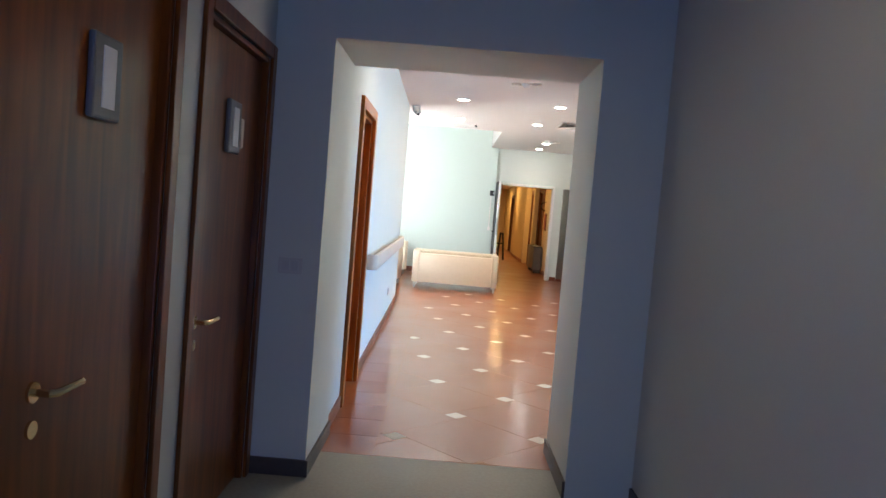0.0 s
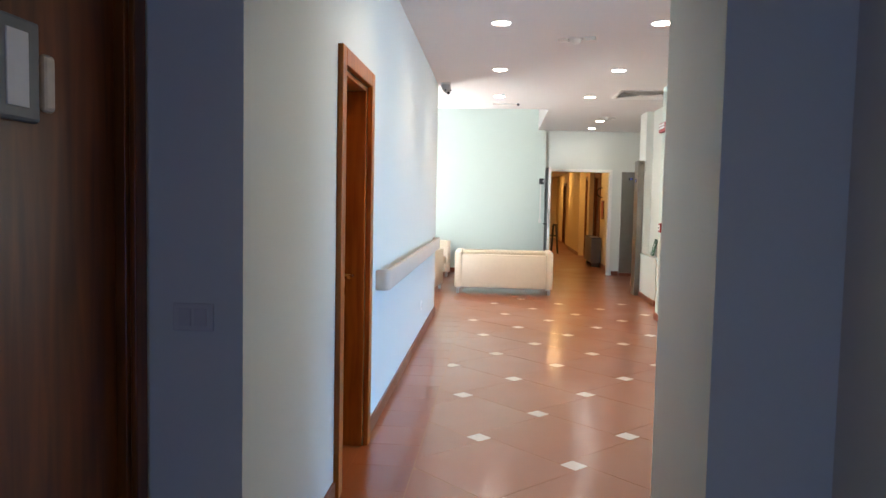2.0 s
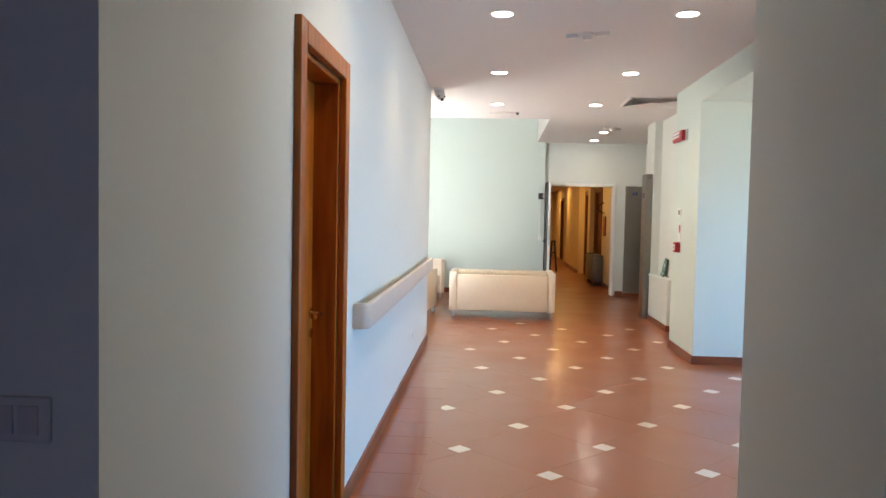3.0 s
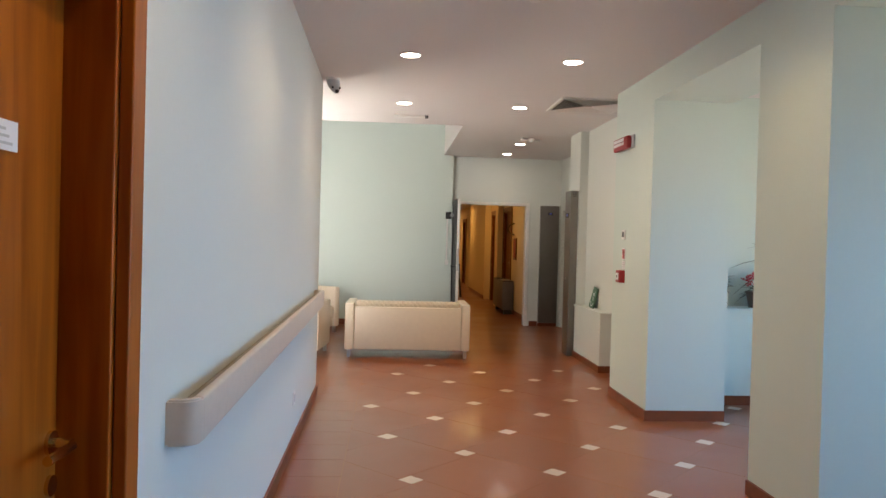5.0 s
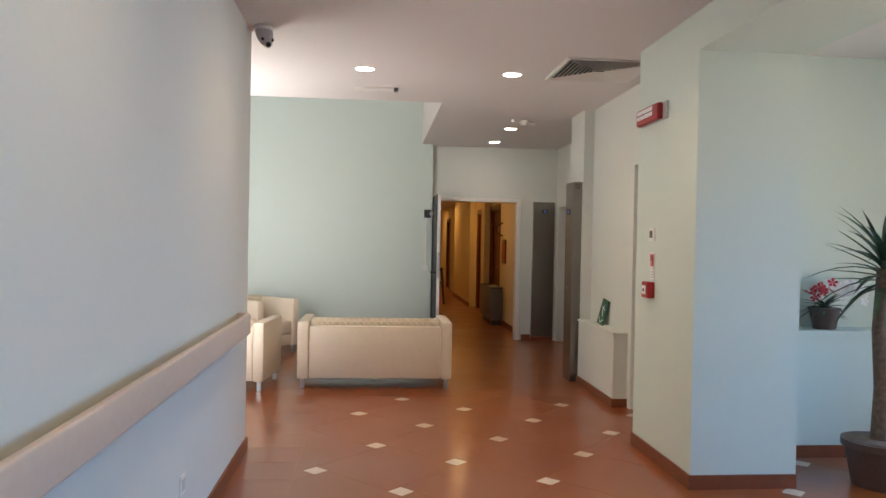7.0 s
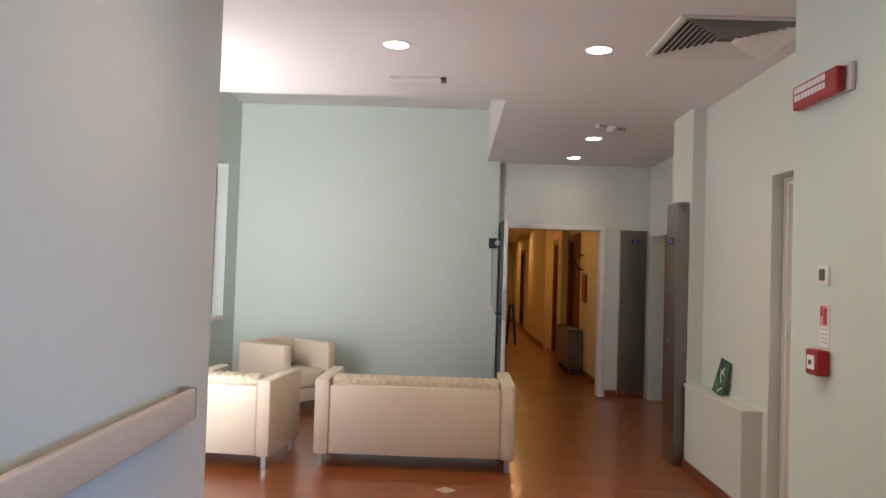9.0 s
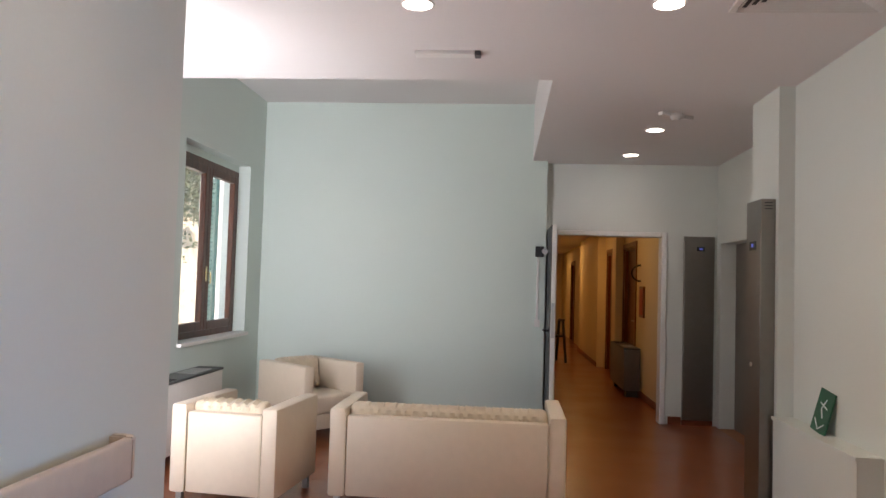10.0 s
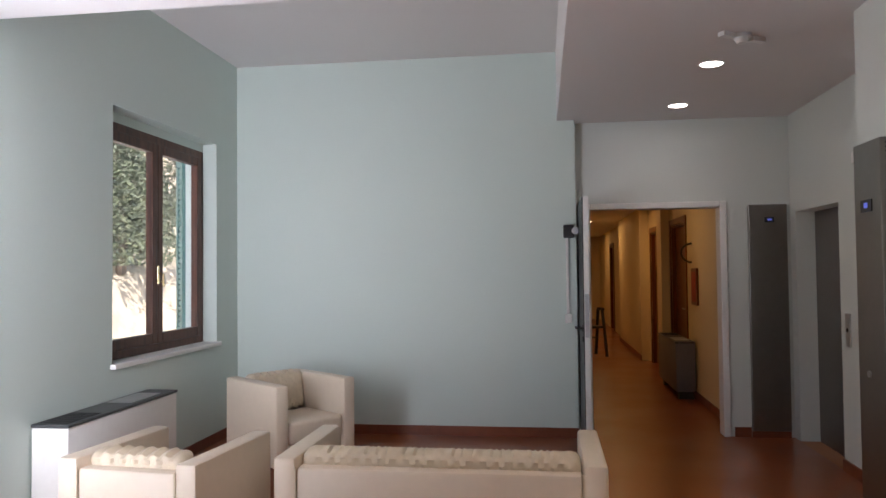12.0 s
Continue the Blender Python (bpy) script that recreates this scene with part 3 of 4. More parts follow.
def fan_coil(m, length, height, depth, label, shell=None):
    f = thing("fan_coil", label, "radiator", m)
    part("body", box_bm(0, depth, 0, length, 0.09, height - 0.02, bevel=0.012), shell or WHITE, f, smooth=True)
    part("top_grille", box_bm(0.0, depth + 0.004, -0.004, length + 0.004, height - 0.019, height, bevel=0.004), DARK_GREY, f, "dark top grille")
    for k in range(18):
        y = 0.03 + k * 0.018
        part("slot", box_bm(0.02, depth - 0.02, y, y + 0.008, height + 0.0005, height + 0.003), BLACK, f)
    part("control_lid", box_bm(0.03, depth - 0.03, length - 0.55, length - 0.18, height + 0.0005, height + 0.006, bevel=0.002), CHROME, f, "shiny control lid")
    part("foot", box_bm(0.02, depth - 0.04, 0.04, 0.16, 0, 0.092), DARK_GREY, f)
    part("foot", box_bm(0.02, depth - 0.04, length - 0.16, length - 0.04, 0, 0.092), DARK_GREY, f)
    return f


fan_coil(pose(-1.695, 12.44, 0), 1.23, 0.655, 0.23, "white fan coil heater with dark top under the window")
# the corridor heater's grey shell puts the shade there into its colour
fan_coil(pose(2.90, 18.55, 0, 0, 0, 180), 1.25, 0.66, 0.22, "fan coil heater in the warm corridor, greyed for shade", HOLDER)

# handrail on the long wall
hr = thing("handrail", "beige vinyl wall handrail with rounded ends", "handrail")
ang = math.degrees(math.atan(-0.0105))
R0, R1 = 5.15, 9.45
hr.matrix_world = pose(lx(R0), R0, 0, 0, 0, -ang)
L = R1 - R0
part("rail", box_bm(0.058, 0.090, 0.056, L - 0.056, 0.845, 0.975, bevel=0.010, seg=3), RAIL, hr, smooth=True)


def rail_end(y, way):
    """A returned rail end: the plate turns through a quarter circle back to the wall."""
    r0, r1 = 0.055, 0.023
    arc = [math.pi / 2 * k / 8 for k in range(9)]
    outer = [(0.035 + r0 * math.cos(q), y + way * (0.055 - r0 * math.sin(q))) for q in arc]
    inner = [(0.035 + r1 * math.cos(q), y + way * (0.055 - r1 * math.sin(q))) for q in arc]
    poly = outer + [(0.0, y), (0.0, y + way * 0.032)] + inner[::-1]
    bm = prism_bm(poly if way > 0 else poly[::-1], 0.8455, 0.9745)
    bmesh.ops.recalc_face_normals(bm, faces=bm.faces[:])
    bmesh.ops.bevel(bm, geom=[e for e in bm.edges if abs(e.verts[0].co.z - e.verts[1].co.z) < 1e-4], offset=0.006, segments=2, affect="EDGES")
    return bm


for y, way in ((0.0, 1), (L, -1)):
    part("end_cap", rail_end(y, way), RAIL, hr, smooth=True)
part("channel", box_bm(0.001, 0.056, 0.06, L - 0.06, 0.87, 0.935), RAIL_TOP, hr, "grey metal channel behind the rail")

# ceiling fittings


def downlight(x, y, z=CEIL, mat=None):
    d = thing("downlight", "lit round recessed ceiling downlight", "downlight", pose(x, y, z), group="round downlights")
    ring = bmesh.new()
    rows = []
    for r, zz in ((0.085, 0.0), (0.083, -0.006), (0.074, -0.008), (0.070, -0.003)):
        rows.append([ring.verts.new((r * math.cos(2 * math.pi * k / 28), r * math.sin(2 * math.pi * k / 28), zz)) for k in range(28)])
    for a, b in zip(rows, rows[1:]):
        for k in range(28):
            ring.faces.new((a[k], a[(k + 1) % 28], b[(k + 1) % 28], b[k]))
    bmesh.ops.recalc_face_normals(ring, faces=ring.faces[:])
    part("rim", ring, WHITE, d, smooth=True)
    part("diffuser", cyl_bm(0, 0, -0.004, -0.001, 0.0735, seg=28), mat or LAMP_GLOW, d, "glowing diffuser")
    return d


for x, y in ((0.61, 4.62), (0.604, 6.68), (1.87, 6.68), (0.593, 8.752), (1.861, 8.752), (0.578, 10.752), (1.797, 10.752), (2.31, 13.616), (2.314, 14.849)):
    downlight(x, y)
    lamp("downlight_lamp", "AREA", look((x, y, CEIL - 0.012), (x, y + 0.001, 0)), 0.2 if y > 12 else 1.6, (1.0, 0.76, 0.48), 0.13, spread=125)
for y in (17.2, 20.2, 24.0, 28.5):
    downlight(2.15, y, 2.5, WARM_GLOW)
    lamp("corridor_lamp", "AREA", look((2.15, y, 2.488), (2.15, y + 0.001, 0)), 1.4 if y < 18 else 3.4, (1.0, 0.60, 0.22), 0.13)
downlight(0.6, 0.6, 2.62, WARM_GLOW)
lamp("entry_lamp", "AREA", look((0.6, 0.6, 2.608), (0.6, 0.601, 0)), 0.24, (1.0, 0.78, 0.55), 0.13)


def detector(x, y, tail=False, turn=0):
    d = thing("smoke_detector", "small white round ceiling smoke detector", "smoke detector", pose(x, y, CEIL, 0, 0, turn))
    part("base", cyl_bm(0, 0, -0.02, 0, 0.055, seg=24), WHITE, d, smooth=True)
    part("sensor", cyl_bm(0, 0, -0.05, -0.02, 0.028, 0.045, seg=24), WHITE, d, smooth=True)
    if tail:
        part("indicator", box_bm(0.07, 0.17, -0.02, 0.02, -0.03, 0, bevel=0.004), WHITE, d)
        part("plug", box_bm(-0.16, -0.07, -0.025, 0.025, -0.028, 0, bevel=0.004), WHITE, d)
    return d


detector(1.258, 7.23, True, -20)
detector(2.35, 13.03, True, 32)
em = thing("emergency_light", "slim clear emergency light on the ceiling", "emergency light")
part("body", box_bm(0.475, 0.83, 11.47, 11.55, CEIL - 0.022, CEIL, bevel=0.004), WHITE, em)
part("end_cap", box_bm(0.832, 0.868, 11.47, 11.55, CEIL - 0.026, CEIL, bevel=0.003), DARK_GREY, em, "dark end cap")

vent = thing("ceiling_vent", "square white four-way ceiling air diffuser", "air vent")
vx, vy, vh = 2.46, 10.49, 0.36
part("frame", boxes((vx - vh, vx + vh, vy - vh, vy - vh + 0.03, CEIL - 0.012, CEIL), (vx - vh, vx + vh, vy + vh - 0.03, vy + vh, CEIL - 0.012, CEIL), (vx - vh, vx - vh + 0.03, vy - vh + 0.031, vy + vh - 0.031, CEIL - 0.012, CEIL), (vx + vh - 0.03, vx + vh, vy - vh + 0.031, vy + vh - 0.031, CEIL - 0.012, CEIL)), WHITE, vent)
part("backing", box_bm(vx - vh + 0.03, vx + vh - 0.03, vy - vh + 0.03, vy + vh - 0.03, CEIL - 0.003, CEIL - 0.001), BLACK, vent)
for side in range(4):
    m = Matrix.Translation((vx, vy, CEIL)) @ Matrix.Rotation(radians(90 * side), 4, "Z")
    for k in range(9):
        r = 0.045 + k * 0.033
        bm = bmesh.new()
        vs = [bm.verts.new(m @ Vector(p)) for p in ((-r, r, -0.004), (r, r, -0.004), (r + 0.024, r + 0.024, -0.022), (-r - 0.024, r + 0.024, -0.022), (-r, r + 0.003, -0.004), (r, r + 0.003, -0.004), (r + 0.024, r + 0.027, -0.022), (-r - 0.024, r + 0.027, -0.022))]
        for f in ((0, 1, 2, 3), (7, 6, 5, 4), (0, 4, 5, 1), (1, 5, 6, 2), (2, 6, 7, 3), (3, 7, 4, 0)):
            bm.faces.new([vs[i] for i in f])
        bmesh.ops.recalc_face_normals(bm, faces=bm.faces[:])
        part("slat", bm, WHITE, vent)

cc = thing("security_camera", "small white dome security camera under the ceiling", "camera", pose(-0.075, 9.70, CEIL))
part("mount", cyl_bm(0, 0, -0.022, 0, 0.062, 0.066, seg=24), WHITE, cc, smooth=True)
part("body", tube_bm([(0.0, 0.0, -0.02), (0.012, -0.012, -0.06), (0.03, -0.03, -0.105), (0.034, -0.034, -0.12)], [0.058, 0.055, 0.040, 0.026], 20), LIGHT_GREY, cc, smooth=True)
eye = part("lens_ring", tube_bm([(0.034, -0.036, -0.112), (0.04, -0.05, -0.124)], 0.026, 18), LIGHT_GREY, cc)
part("lens", tube_bm([(0.0395, -0.049, -0.123), (0.0415, -0.054, -0.128)], 0.017, 16), BLACK, eye, "black lens")
for sx in (-0.03, 0.03):
    part("sensor", tube_bm([(0.034 + sx, -0.045 + sx * 0.4, -0.088), (0.036 + sx, -0.056 + sx * 0.4, -0.096)], 0.009, 12), BLACK, cc, "small dark infrared lamp")

# wall fittings on the column
ex = thing("exit_sign", "red emergency sign box with white lettering", "sign")
part("back_plate", box_bm(EX - 0.02, EX - 0.001, 9.37, 9.80, 2.285, 2.40, bevel=0.004), LIGHT_GREY, ex)
face = part("face", box_bm(EX - 0.062, EX - 0.021, 9.41, 9.80, 2.285, 2.395, bevel=0.008), RED, ex, "red plastic sign face")
for z0, n in ((2.357, 11), (2.322, 9)):
    for k in range(n):
        a = 9.50 + 0.285 * k / n
        part("lettering", box_bm(EX - 0.0635, EX - 0.0622, a, a + 0.285 / n * 0.8, z0, z0 + 0.027), PAPER, face)
part("rule", box_bm(EX - 0.0633, EX - 0.0622, 9.50, 9.785, 2.351, 2.3545), BLACK, face)
sw = thing("thermostat", "white square wall thermostat with dark screen", "thermostat")
part("plate", box_bm(EX - 0.012, EX - 0.001, 9.55, 9.64, 1.48, 1.565, bevel=0.003), WHITE, sw)
part("screen", box_bm(EX - 0.016, EX - 0.0125, 9.575, 9.62, 1.50, 1.55), DARK_GREY, sw)
nt_ = thing("wall_notice", "small pink and white notice on the column", "notice")
up = part("upper_sheet", box_bm(EX - 0.004, EX - 0.001, 9.55, 9.635, 1.295, 1.40), PAPER, nt_)
part("picture_field", box_bm(EX - 0.0052, EX - 0.0042, 9.558, 9.627, 1.303, 1.392), PINK, up, "pink printed field")
part("mark", box_bm(EX - 0.0064, EX - 0.0054, 9.565, 9.592, 1.31, 1.38), RED, up)
part("mark", box_bm(EX - 0.0064, EX - 0.0054, 9.598, 9.618, 1.345, 1.385), RED, up)
part("lower_sheet", box_bm(EX - 0.004, EX - 0.001, 9.55, 9.63, 1.215, 1.285), PAPER, nt_)
for k in range(3):
    part("lettering", box_bm(EX - 0.0055, EX - 0.0042, 9.56, 9.62, 1.228 + 0.018 * k, 1.236 + 0.018 * k), LIGHT_GREY, nt_)
cp = thing("fire_call_point", "red square fire alarm call point", "fire alarm")
part("body", box_bm(EX - 0.055, EX - 0.001, 9.54, 9.65, 1.09, 1.20, bevel=0.008), RED, cp)
gp = part("glass_plate", box_bm(EX - 0.060, EX - 0.0555, 9.565, 9.625, 1.115, 1.175, bevel=0.002), PAPER, cp, "white break-glass plate")
part("arrow_mark", box_bm(EX - 0.0615, EX - 0.0602, 9.583, 9.607, 1.135, 1.155), BLACK, gp)
sk = thing("wall_socket", "small white socket plate low on the hall wall", "socket")
part("plate", box_bm(lx(8.1), lx(8.1) + 0.008, 8.06, 8.14, 0.29, 0.38, bevel=0.002), WHITE, sk)
part("insert", box_bm(lx(8.1) + 0.0085, lx(8.1) + 0.011, 8.075, 8.125, 0.31, 0.36), LIGHT_GREY, sk)
ls = thing("light_switch", "grey light switch plate on the dark wall", "switch")
part("plate", box_bm(-0.29, -0.17, 2.70, 2.709, 1.02, 1.10, bevel=0.003), GREY_WALL, ls)
part("rocker", box_bm(-0.27, -0.235, 2.695, 2.6995, 1.035, 1.085), LIGHT_GREY, ls)
part("rocker", box_bm(-0.225, -0.19, 2.695, 2.6995, 1.035, 1.085), LIGHT_GREY, ls)
dh = thing("door_holder", "black door holder box with a white cable duct", "door holder")
part("box", box_bm(1.375, 1.47, 15.235, 15.299, 1.785, 1.90, bevel=0.008), BLACK, dh)
part("magnet", cyl_bm(1.478, 1.845, 15.19, 15.26, 0.032, seg=16, axis="y"), CHROME, dh)
part("cable_duct", box_bm(1.395, 1.42, 15.28, 15.2985, 1.10, 1.784, bevel=0.003), WHITE, dh)
part("junction_box", box_bm(1.38, 1.44, 15.27, 15.2985, 1.02, 1.098, bevel=0.004), WHITE, dh)

# leaflet leaning on the low wall
lfm = pose(2.885, 11.70, 0.667, 0, 13, 0) @ pose(0, 0, 0, 6, 0, 0)
lft = thing("leaflet", "green emergency exit card leaning on the wall", "sign", lfm)
part("card", box_bm(-0.004, 0.004, -0.10, 0.10, 0.0, 0.25), GREEN, lft)
part("figure", join(tube_bm([(-0.0052, -0.02, 0.20), (-0.0052, 0.02, 0.14), (-0.0052, -0.02, 0.09)], 0.004, 6), tube_bm([(-0.0052, 0.05, 0.17), (-0.0052, -0.05, 0.15)], 0.004, 6)), PAPER, lft, "white running symbol strokes")
part("arrow", tube_bm([(-0.0052, 0.07, 0.07), (-0.0052, 0.0, 0.02), (-0.0052, -0.06, 0.06)], 0.004, 6), PAPER, lft)

# far corridor
for nm, y0, y1 in (("door_6", 17.85, 18.85), ("door_7", 19.8, 20.7), ("door_8", 26.9, 27.8)):
    dd, lf = wall_door(nm, CX1, y0, y1, 2.08, 0.05, DARK_WOOD, DARK_WOOD, "dark wooden door in the warm corridor", 0.018, -1)
    lever(lf, CX1 + 0.05, y0 + 0.12, 1.0, (-1, 0, 0), (0, 1, 0), CHROME)
pc = thing("picture", "small dark red framed picture on the corridor wall", "picture")
part("frame", box_bm(CX1 - 0.025, CX1 - 0.001, 17.15, 17.45, 1.08, 1.50, bevel=0.004), DARK_WOOD, pc)
part("print", box_bm(CX1 - 0.028, CX1 - 0.0255, 17.19, 17.41, 1.12, 1.46), RED, pc)
wl = thing("wall_hook", "dark curved wall hook in the corridor", "hook")
part("arc", tube_bm([(CX1 - 0.01 - 0.12 * math.sin(a), 17.45, 1.68 + 0.11 * math.cos(a)) for a in [math.pi * k / 10 for k in range(11)]], 0.012, 8), BLACK, wl, smooth=True)
ch = thing("walking_aid", "black folding walking aid standing in the corridor", "walker", pose(1.98, 21.6, 0, 0, 0, 20))
for sx in (-0.22, 0.22):
    sf = part("side_frame", tube_bm([(sx, -0.22, 0.0), (sx, -0.12, 0.5), (sx, -0.05, 0.80), (sx, 0.12, 0.80), (sx, 0.16, 0.5), (sx, 0.24, 0.0)], 0.028, 8), BLACK, ch, smooth=True)
    part("grip", tube_bm([(sx, -0.1, 0.81), (sx, 0.12, 0.81)], 0.024, 8), BLACK, sf, smooth=True)
part("seat", box_bm(-0.20, 0.20, -0.12, 0.14, 0.48, 0.52, bevel=0.01), BLACK, ch)
part("cross_bar", tube_bm([(-0.22, 0.16, 0.30), (0.22, 0.16, 0.30)], 0.012, 8), BLACK, ch)

# alcove plants


def leaf_bm(length, width, droop, bend=5):
    bm = bmesh.new()
    rows = []
    for i in range(bend + 1):
        s = i / bend
        w = width * (1 - s) ** 0.7 * (0.55 + 0.9 * s if s < 0.5 else 1.0)
        z = -droop * s * s * length
        rows.append([bm.verts.new((-w, s * length, z + w * 0.35)), bm.verts.new((0, s * length, z)), bm.verts.new((w, s * length, z + w * 0.35))])
    for a, b in zip(rows, rows[1:]):
        bm.faces.new((a[0], a[1], b[1], b[0]))
        bm.faces.new((a[1], a[2], b[2], b[1]))
    return bm


rng = random.Random(5)
yu = thing("yucca_plant", "tall yucca with spiky dark leaves in a pot", "plant", pose(3.80, 8.95, 0))
yp = part("pot", join(cyl_bm(0, 0, 0, 0.26, 0.15, 0.20, 24), cyl_bm(0, 0, 0.24, 0.28, 0.215, 0.215, 24)), TERRACOTTA, yu, smooth=True)
part("soil", cyl_bm(0, 0, 0.27, 0.285, 0.19, 0.19, 20), BARK, yp)
part("trunk", tube_bm([(0, 0, 0.28), (0.01, 0.0, 0.6), (-0.01, 0.01, 0.95), (0.0, 0.0, 1.33)], [0.055, 0.05, 0.046, 0.04], 12), BARK, yu, smooth=True)
shapes = [mesh_of("leaf", leaf_bm(0.36 + 0.04 * k, 0.030, 0.10 + 0.16 * k), LEAF) for k in range(4)]
for k in range(46):
    lv = new("leaf", shapes[k % 4])
    lv.parent = yu
    lv.matrix_local = Matrix.Translation((0, 0, 1.22 + 0.004 * k)) @ Matrix.Rotation(2.4 * k, 4, "Z") @ Matrix.Rotation(radians(-15 + 1.9 * k + rng.uniform(-6, 6)), 4, "X")
fl = thing("flower_pot", "potted plant with red and white flowers on the ledge", "plant", pose(3.88, 9.66, 0.88))
part("pot", join(cyl_bm(0, 0, 0, 0.14, 0.075, 0.10, 20), cyl_bm(0, 0, 0.13, 0.15, 0.108, 0.108, 20)), TERRACOTTA, fl, smooth=True)
fs = [mesh_of("leaf", leaf_bm(0.16, 0.03, 0.5), LEAF)]
for k in range(26):
    lv = new("leaf", fs[0])
    lv.parent = fl
    lv.matrix_local = Matrix.Translation((0, 0, 0.14)) @ Matrix.Rotation(2.4 * k, 4, "Z") @ Matrix.Rotation(radians(rng.uniform(0, 70)), 4, "X")


def petals(r):
    bm = bmesh.new()
    for k in range(5):
        a = 2 * math.pi * k / 5
        c = bm.verts.new((0, 0, 0))
        p = [bm.verts.new((r * math.cos(a + d) * q, r * math.sin(a + d) * q, 0.25 * r * q)) for d, q in ((-0.5, 0.7), (-0.2, 1), (0.2, 1), (0.5, 0.7))]
        bm.faces.new((c, *p))
    return bm


pw, pr = mesh_of("blossom", petals(0.035), PETAL_W), mesh_of("blossom", petals(0.035), PETAL_R)
for k in range(40):
    b = new("blossom", pr if k % 3 == 0 else pw)
    b.parent = fl
    red = k % 3 == 0
    b.matrix_local = Matrix.Translation((rng.uniform(-0.14, 0.02) if red else rng.uniform(-0.02, 0.22), rng.uniform(-0.14, 0.06), rng.uniform(0.20, 0.34))) @ Matrix.Rotation(rng.uniform(0.4, 1.6), 4, "X") @ Matrix.Rotation(rng.uniform(-1, 1), 4, "Y")
sm = thing("small_plant", "small pale green plant on the alcove ledge", "plant", pose(3.50, 9.66, 0.88))
part("pot", cyl_bm(0, 0, 0, 0.10, 0.05, 0.065, 18), TERRACOTTA, sm, smooth=True)
for k in range(30):
    lv = new("leaf", fs[0])
    lv.parent = sm
    lv.matrix_local = Matrix.Translation((0, 0, 0.10 + 0.004 * k)) @ Matrix.Rotation(2.4 * k, 4, "Z") @ Matrix.Rotation(radians(rng.uniform(0, 75)), 4, "X")

# ---- outside the lounge window ----
gb = bmesh.new()
bmesh.ops.create_grid(gb, x_segments=2, y_segments=2, size=1500)
bmesh.ops.translate(gb, vec=(0, 0, -0.35), verts=gb.verts[:])
solid("ground", gb, GROUND, "pale gravel ground outside", "ground")
hb = bmesh.new()
NX, NY = 60, 44
grid = [[hb.verts.new((-6.5 - 0.16 * j, 10 + 0.5 * i, -0.4 + 0.34 * j ** 0.82 + 0.45 * noise.noise((i * 0.55, j * 0.5, 0.3)) + 0.22 * noise.noise((i * 1.7, j * 1.5, 4.0)))) for i in range(NX)] for j in range(NY)]
for j in range(NY - 1):
    for i in range(NX - 1):
        hb.faces.new((grid[j][i], grid[j][i + 1], grid[j + 1][i + 1], grid[j + 1][i]))
bmesh.ops.recalc_face_normals(hb, faces=hb.faces[:])
solid("hillside", hb, ROCK, "sunlit ochre rocky bank outside the window", "bank", smooth=True)


def clump_leaves(n, radius, height, seed):
    r = random.Random(seed)
    verts, faces = [], []
    for _ in range(n):
        a, u = r.uniform(0, 2 * math.pi), r.random()
        h = u * height
        rr = radius * (1 - 0.75 * u) * math.sqrt(r.random()) * (0.7 + 0.5 * math.sin(3 * a + 5 * u) ** 2)
        c = Vector((rr * math.cos(a), rr * math.sin(a), h))
        d = Vector((r.gauss(0, 1), r.gauss(0, 1), r.gauss(0, 0.6))).normalized() * r.uniform(0.07, 0.15)
        e = d.orthogonal().normalized() * 0.03
        k = len(verts)
        verts += [c - d * 0.3, c + e, c + d, c - e]
        faces.append((k, k + 1, k + 2, k + 3))
    me = bpy.data.meshes.new("crown")
    me.from_pydata(verts, [], faces)
    me.materials.append(FOLIAGE)
    return me


for k, (x, y, z, hgt) in enumerate(((-7.9, 23.4, 1.7, 2.6), (-8.2, 24.7, 2.2, 2.4), (-8.9, 24.6, 3.2, 3.4), (-8.6, 28.0, 2.9, 3.8), (-10.0, 26.5, 4.2, 3.8), (-9.6, 31.5, 3.8, 4.2), (-10.8, 22.5, 4.8, 3.6), (-8.2, 31.0, 2.6, 3.4))):
    tr = thing("tree", "evergreen tree with feathery branches on the bank", "tree", pose(x, y, z - 0.4), group="trees on the bank")
    part("trunk", tube_bm([(0, 0, 0), (0.05, 0.02, hgt * 0.45), (0.0, 0.0, hgt * 0.9)], [0.12, 0.08, 0.02], 8), BARK, tr, smooth=True)
    for q in range(6):
        a = q * 1.3 + k
        part("limb", tube_bm([(0, 0, hgt * (0.2 + 0.1 * q)), (0.7 * math.cos(a), 0.7 * math.sin(a), hgt * (0.25 + 0.1 * q))], [0.03, 0.008], 6), BARK, tr)
    cr = new("crown", clump_leaves(4200, 1.35, hgt * 0.85, k))
    cr.parent = tr
    cr.location = (0, 0, hgt * 0.15)
# unseen slab, added only to stop sun entering the alcove windows
solid("sun_block_slab", box_bm(5.4, 7.9, 2.6, 10.6, 2.60, 2.85), HOUSE, "unseen slab added to keep the sun out of the alcove", "slab")
solid("roof", box_bm(-2.01, 5.4, -2.95, 31.35, 3.64, 3.9), HOUSE, "plain flat roof over the rooms", "roof")
solid("neighbour_wall", box_bm(-4.5, -2.6, 20.0, 20.3, -0.35, 5.0), HOUSE, "sunlit white wall of a neighbouring wing", "building")
sh = thing("shutter", "open teal louvred window shutter outside", "shutter", pose(-2.24, 15.27, 0, 0, 0, -47))
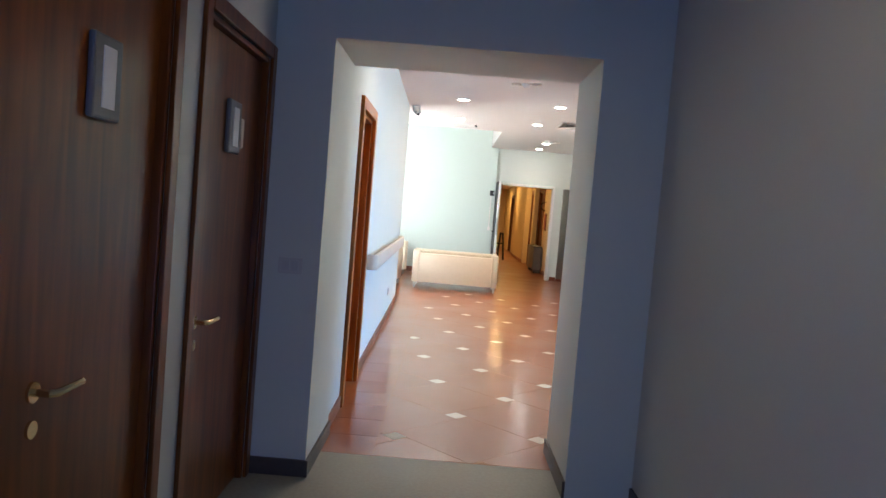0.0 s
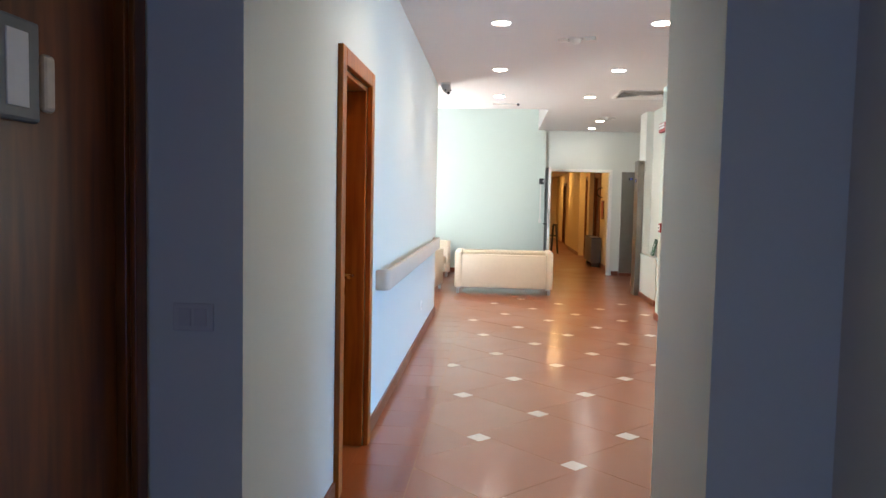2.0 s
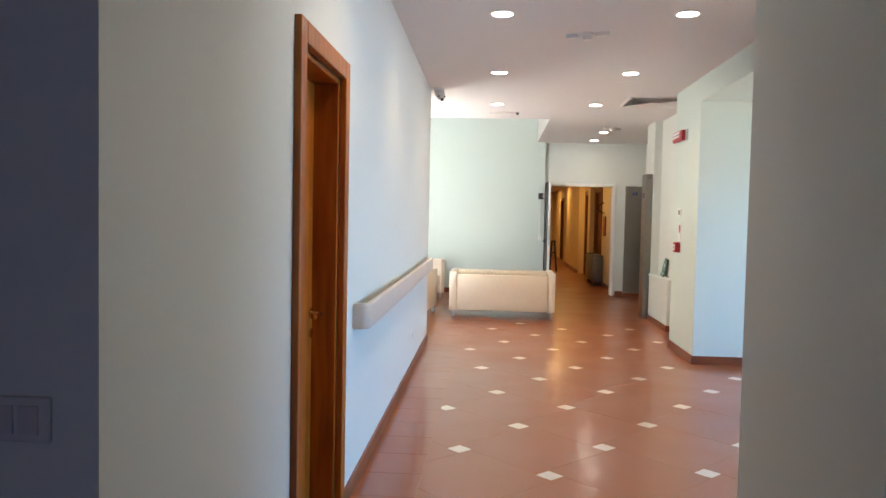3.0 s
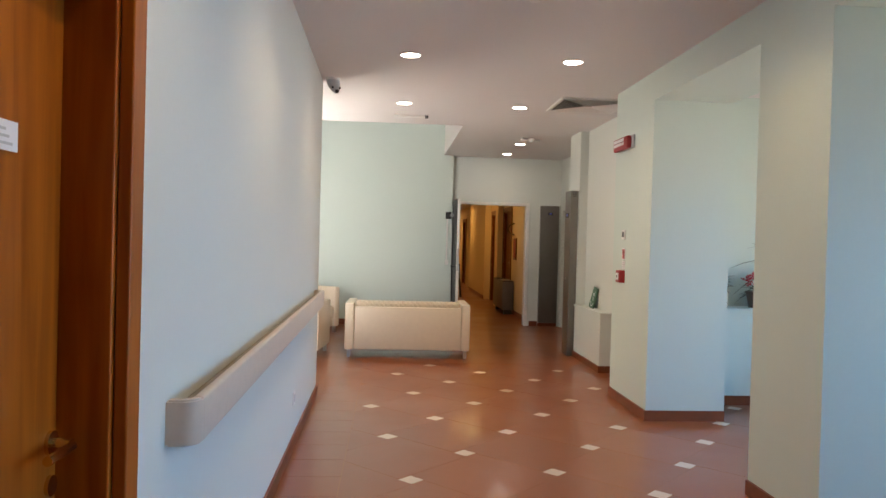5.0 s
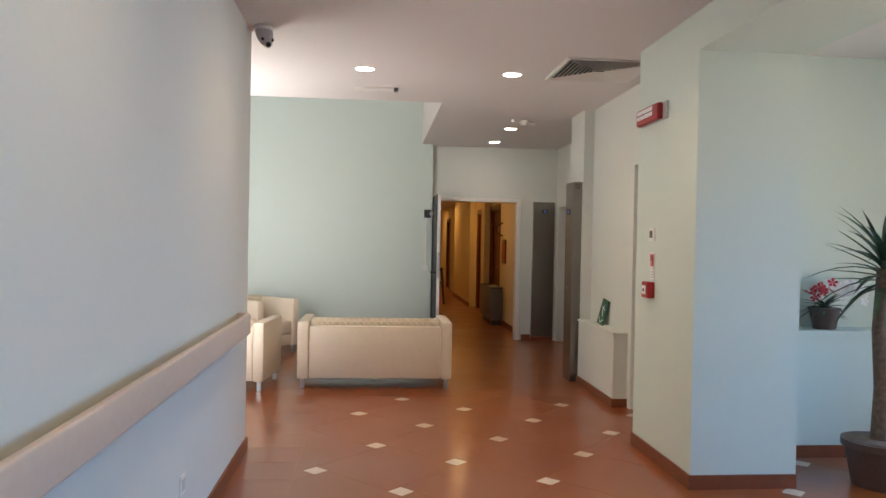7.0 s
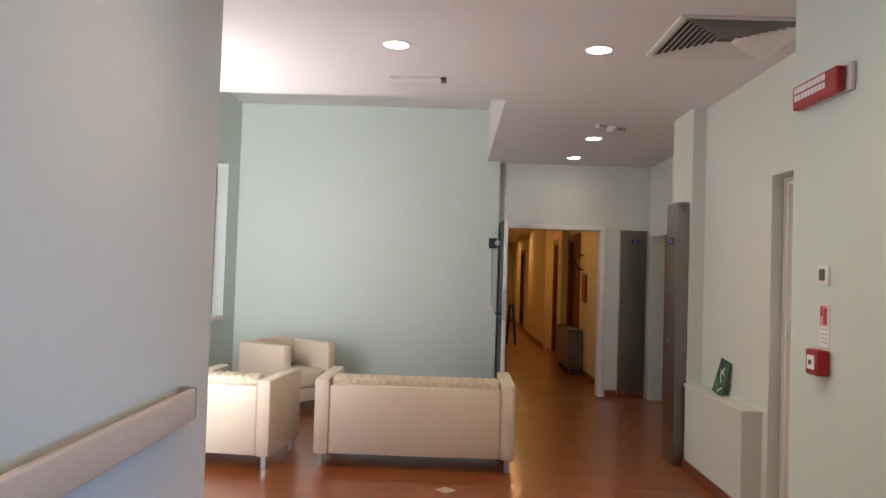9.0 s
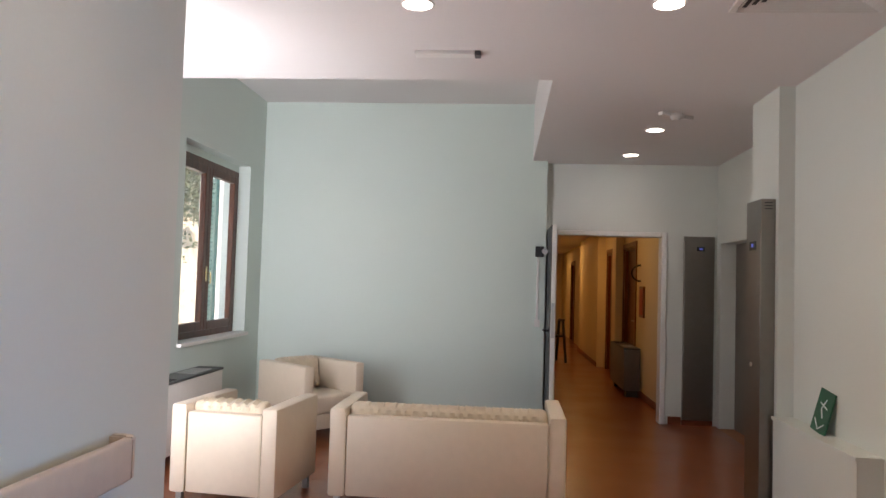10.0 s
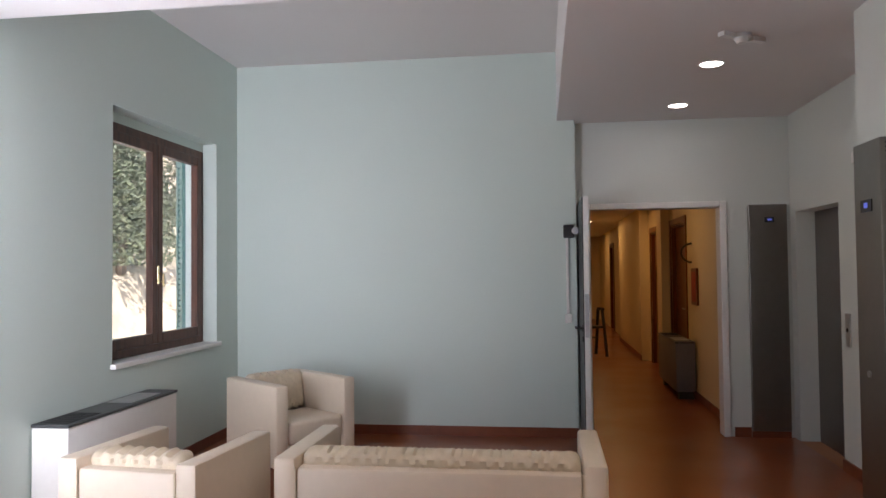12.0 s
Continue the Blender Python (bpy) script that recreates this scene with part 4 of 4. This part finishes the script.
part("frame", join(box_bm(-0.20, 0.0, -0.02, 0.02, 0.9, 0.98), box_bm(-0.20, 0.0, -0.02, 0.02, 2.54, 2.62), box_bm(-0.05, 0.0, -0.02, 0.02, 0.98, 2.54), box_bm(-0.20, -0.15, -0.02, 0.02, 0.98, 2.54)), TEAL, sh)
for z in (0.94, 2.58):
    part("hinge", tube_bm([(0.157, 0.168, z), (-0.01, 0.0, z)], 0.012, 8), BLACK, sh)
for k in range(30):
    part("slat", box_bm(-0.148, -0.052, -0.013, 0.013, 0.99 + 0.0515 * k, 1.025 + 0.0515 * k), TEAL, sh)

# ---- floors ----
solid("floor_entry", box_bm(-0.62, 1.80, -2.95, 3.10, -0.06, 0.0), MAT, "grey stone floor of the entry passage", "floor")
floor = solid("floor", boxes((-0.62, 5.4, 3.10, 15.60, -0.10, -0.0009), (-2.01, -0.62, 9.6, 15.60, -0.10, -0.0009), (1.30, 3.2, 15.60, 31.35, -0.10, -0.0009)), GROUT, "glossy terracotta tile floor with ivory diamond insets", "floor")


def clip(poly, x0, x1, y0, y1):
    for axis, lim, sign in ((0, x0, 1), (0, x1, -1), (1, y0, 1), (1, y1, -1)):
        out = []
        for i, p in enumerate(poly):
            q = poly[(i + 1) % len(poly)]
            a, b = sign * (p[axis] - lim), sign * (q[axis] - lim)
            if a >= 0:
                out.append(p)
            if a * b < 0:
                s = a / (a - b)
                out.append((p[0] + s * (q[0] - p[0]), p[1] + s * (q[1] - p[1])))
        poly = out
        if len(poly) < 3:
            return []
    return poly


def area(poly):
    return abs(sum(p[0] * q[1] - q[0] * p[1] for p, q in zip(poly, poly[1:] + poly[:1]))) / 2


def piece(name, poly, mat, z1=0.0):
    part(name, prism_bm(poly, -0.0045, z1), mat, floor)


# insets and large tiles laid on the diagonal
U, V, O = Vector((0.523, -0.400)), Vector((0.378, 0.552)), Vector((1.011, 7.994))
BX0, BY1 = 0.215, 11.55
Lp = math.hypot(0.66, 0)
b_, a_ = Lp * math.sin(radians(9.0)), Lp * math.cos(radians(9.0))
turn = radians(-45)
for i in range(-8, 12):
    for j in range(-10, 12):
        c = O + i * U + j * V
        if not (-1 < c.x < 6 and 2.5 < c.y < 12.5):
            continue
        g = b_ / 2 * 1.02
        dia = [(c.x + g * 1.414 * math.cos(t), c.y + g * 1.414 * math.sin(t)) for t in (0, math.pi / 2, math.pi, 1.5 * math.pi)]
        c2 = c + (U + V) / 2
        h = a_ / 2 - 0.0006
        big = [(c2.x + h * 1.414 * math.cos(t), c2.y + h * 1.414 * math.sin(t)) for t in (0, math.pi / 2, math.pi, 1.5 * math.pi)]
        for nm, poly, mt, zz in (("inset_tile", dia, INSET, 0.0006), ("tile", big, TILE, 0.0)):
            p = clip(poly, BX0 + 0.003, 5.09, 3.105, BY1 - 0.003)
            if len(p) >= 3 and area(p) > (0.006 if nm == "inset_tile" else 0.002):
                piece(nm, p, mt, zz)


def grid_tiles(x0, x1, y0, y1, sx, sy, joined=False):
    bms = []
    nx, ny = max(1, round((x1 - x0) / sx)), max(1, round((y1 - y0) / sy))
    dx, dy = (x1 - x0) / nx, (y1 - y0) / ny
    for i in range(nx):
        for j in range(ny):
            q = [(x0 + i * dx + 0.0015, y0 + j * dy + 0.0015), (x0 + (i + 1) * dx - 0.0015, y0 + j * dy + 0.0015), (x0 + (i + 1) * dx - 0.0015, y0 + (j + 1) * dy - 0.0015), (x0 + i * dx + 0.0015, y0 + (j + 1) * dy - 0.0015)]
            if joined:
                bms.append(q)
            else:
                piece("tile", q, TILE)
    if joined:
        verts, faces = [], []
        for q in bms:
            k = len(verts)
            verts += [(x, y, 0.0) for x, y in q]
            faces.append((k, k + 1, k + 2, k + 3))
        me = bpy.data.meshes.new("tiles")
        me.from_pydata(verts, [], faces)
        me.materials.append(TILE)
        ob = new("tiles", me)
        ob.parent = floor
        ob["kind"] = "stuff"


grid_tiles(-0.12, BX0, 3.10, BY1, 0.335, 0.335)
grid_tiles(-0.12, 2.80, BY1, BY1 + 0.335, 0.335, 0.335)
grid_tiles(-1.71, 1.32, BY1 + 0.335, 15.30, 0.335, 0.335)
grid_tiles(1.32, 3.37, BY1 + 0.335, 15.465, 0.335, 0.335, True)
grid_tiles(-1.71, -0.12, 9.83, BY1 + 0.335, 0.335, 0.335, True)
grid_tiles(2.80, 3.2, BY1, BY1 + 0.335, 0.335, 0.335, True)
grid_tiles(-0.62, -0.12, 3.4, 9.82, 0.335, 0.335, True)
grid_tiles(1.45, 3.1, 15.465, 31.2, 0.335, 0.335, True)
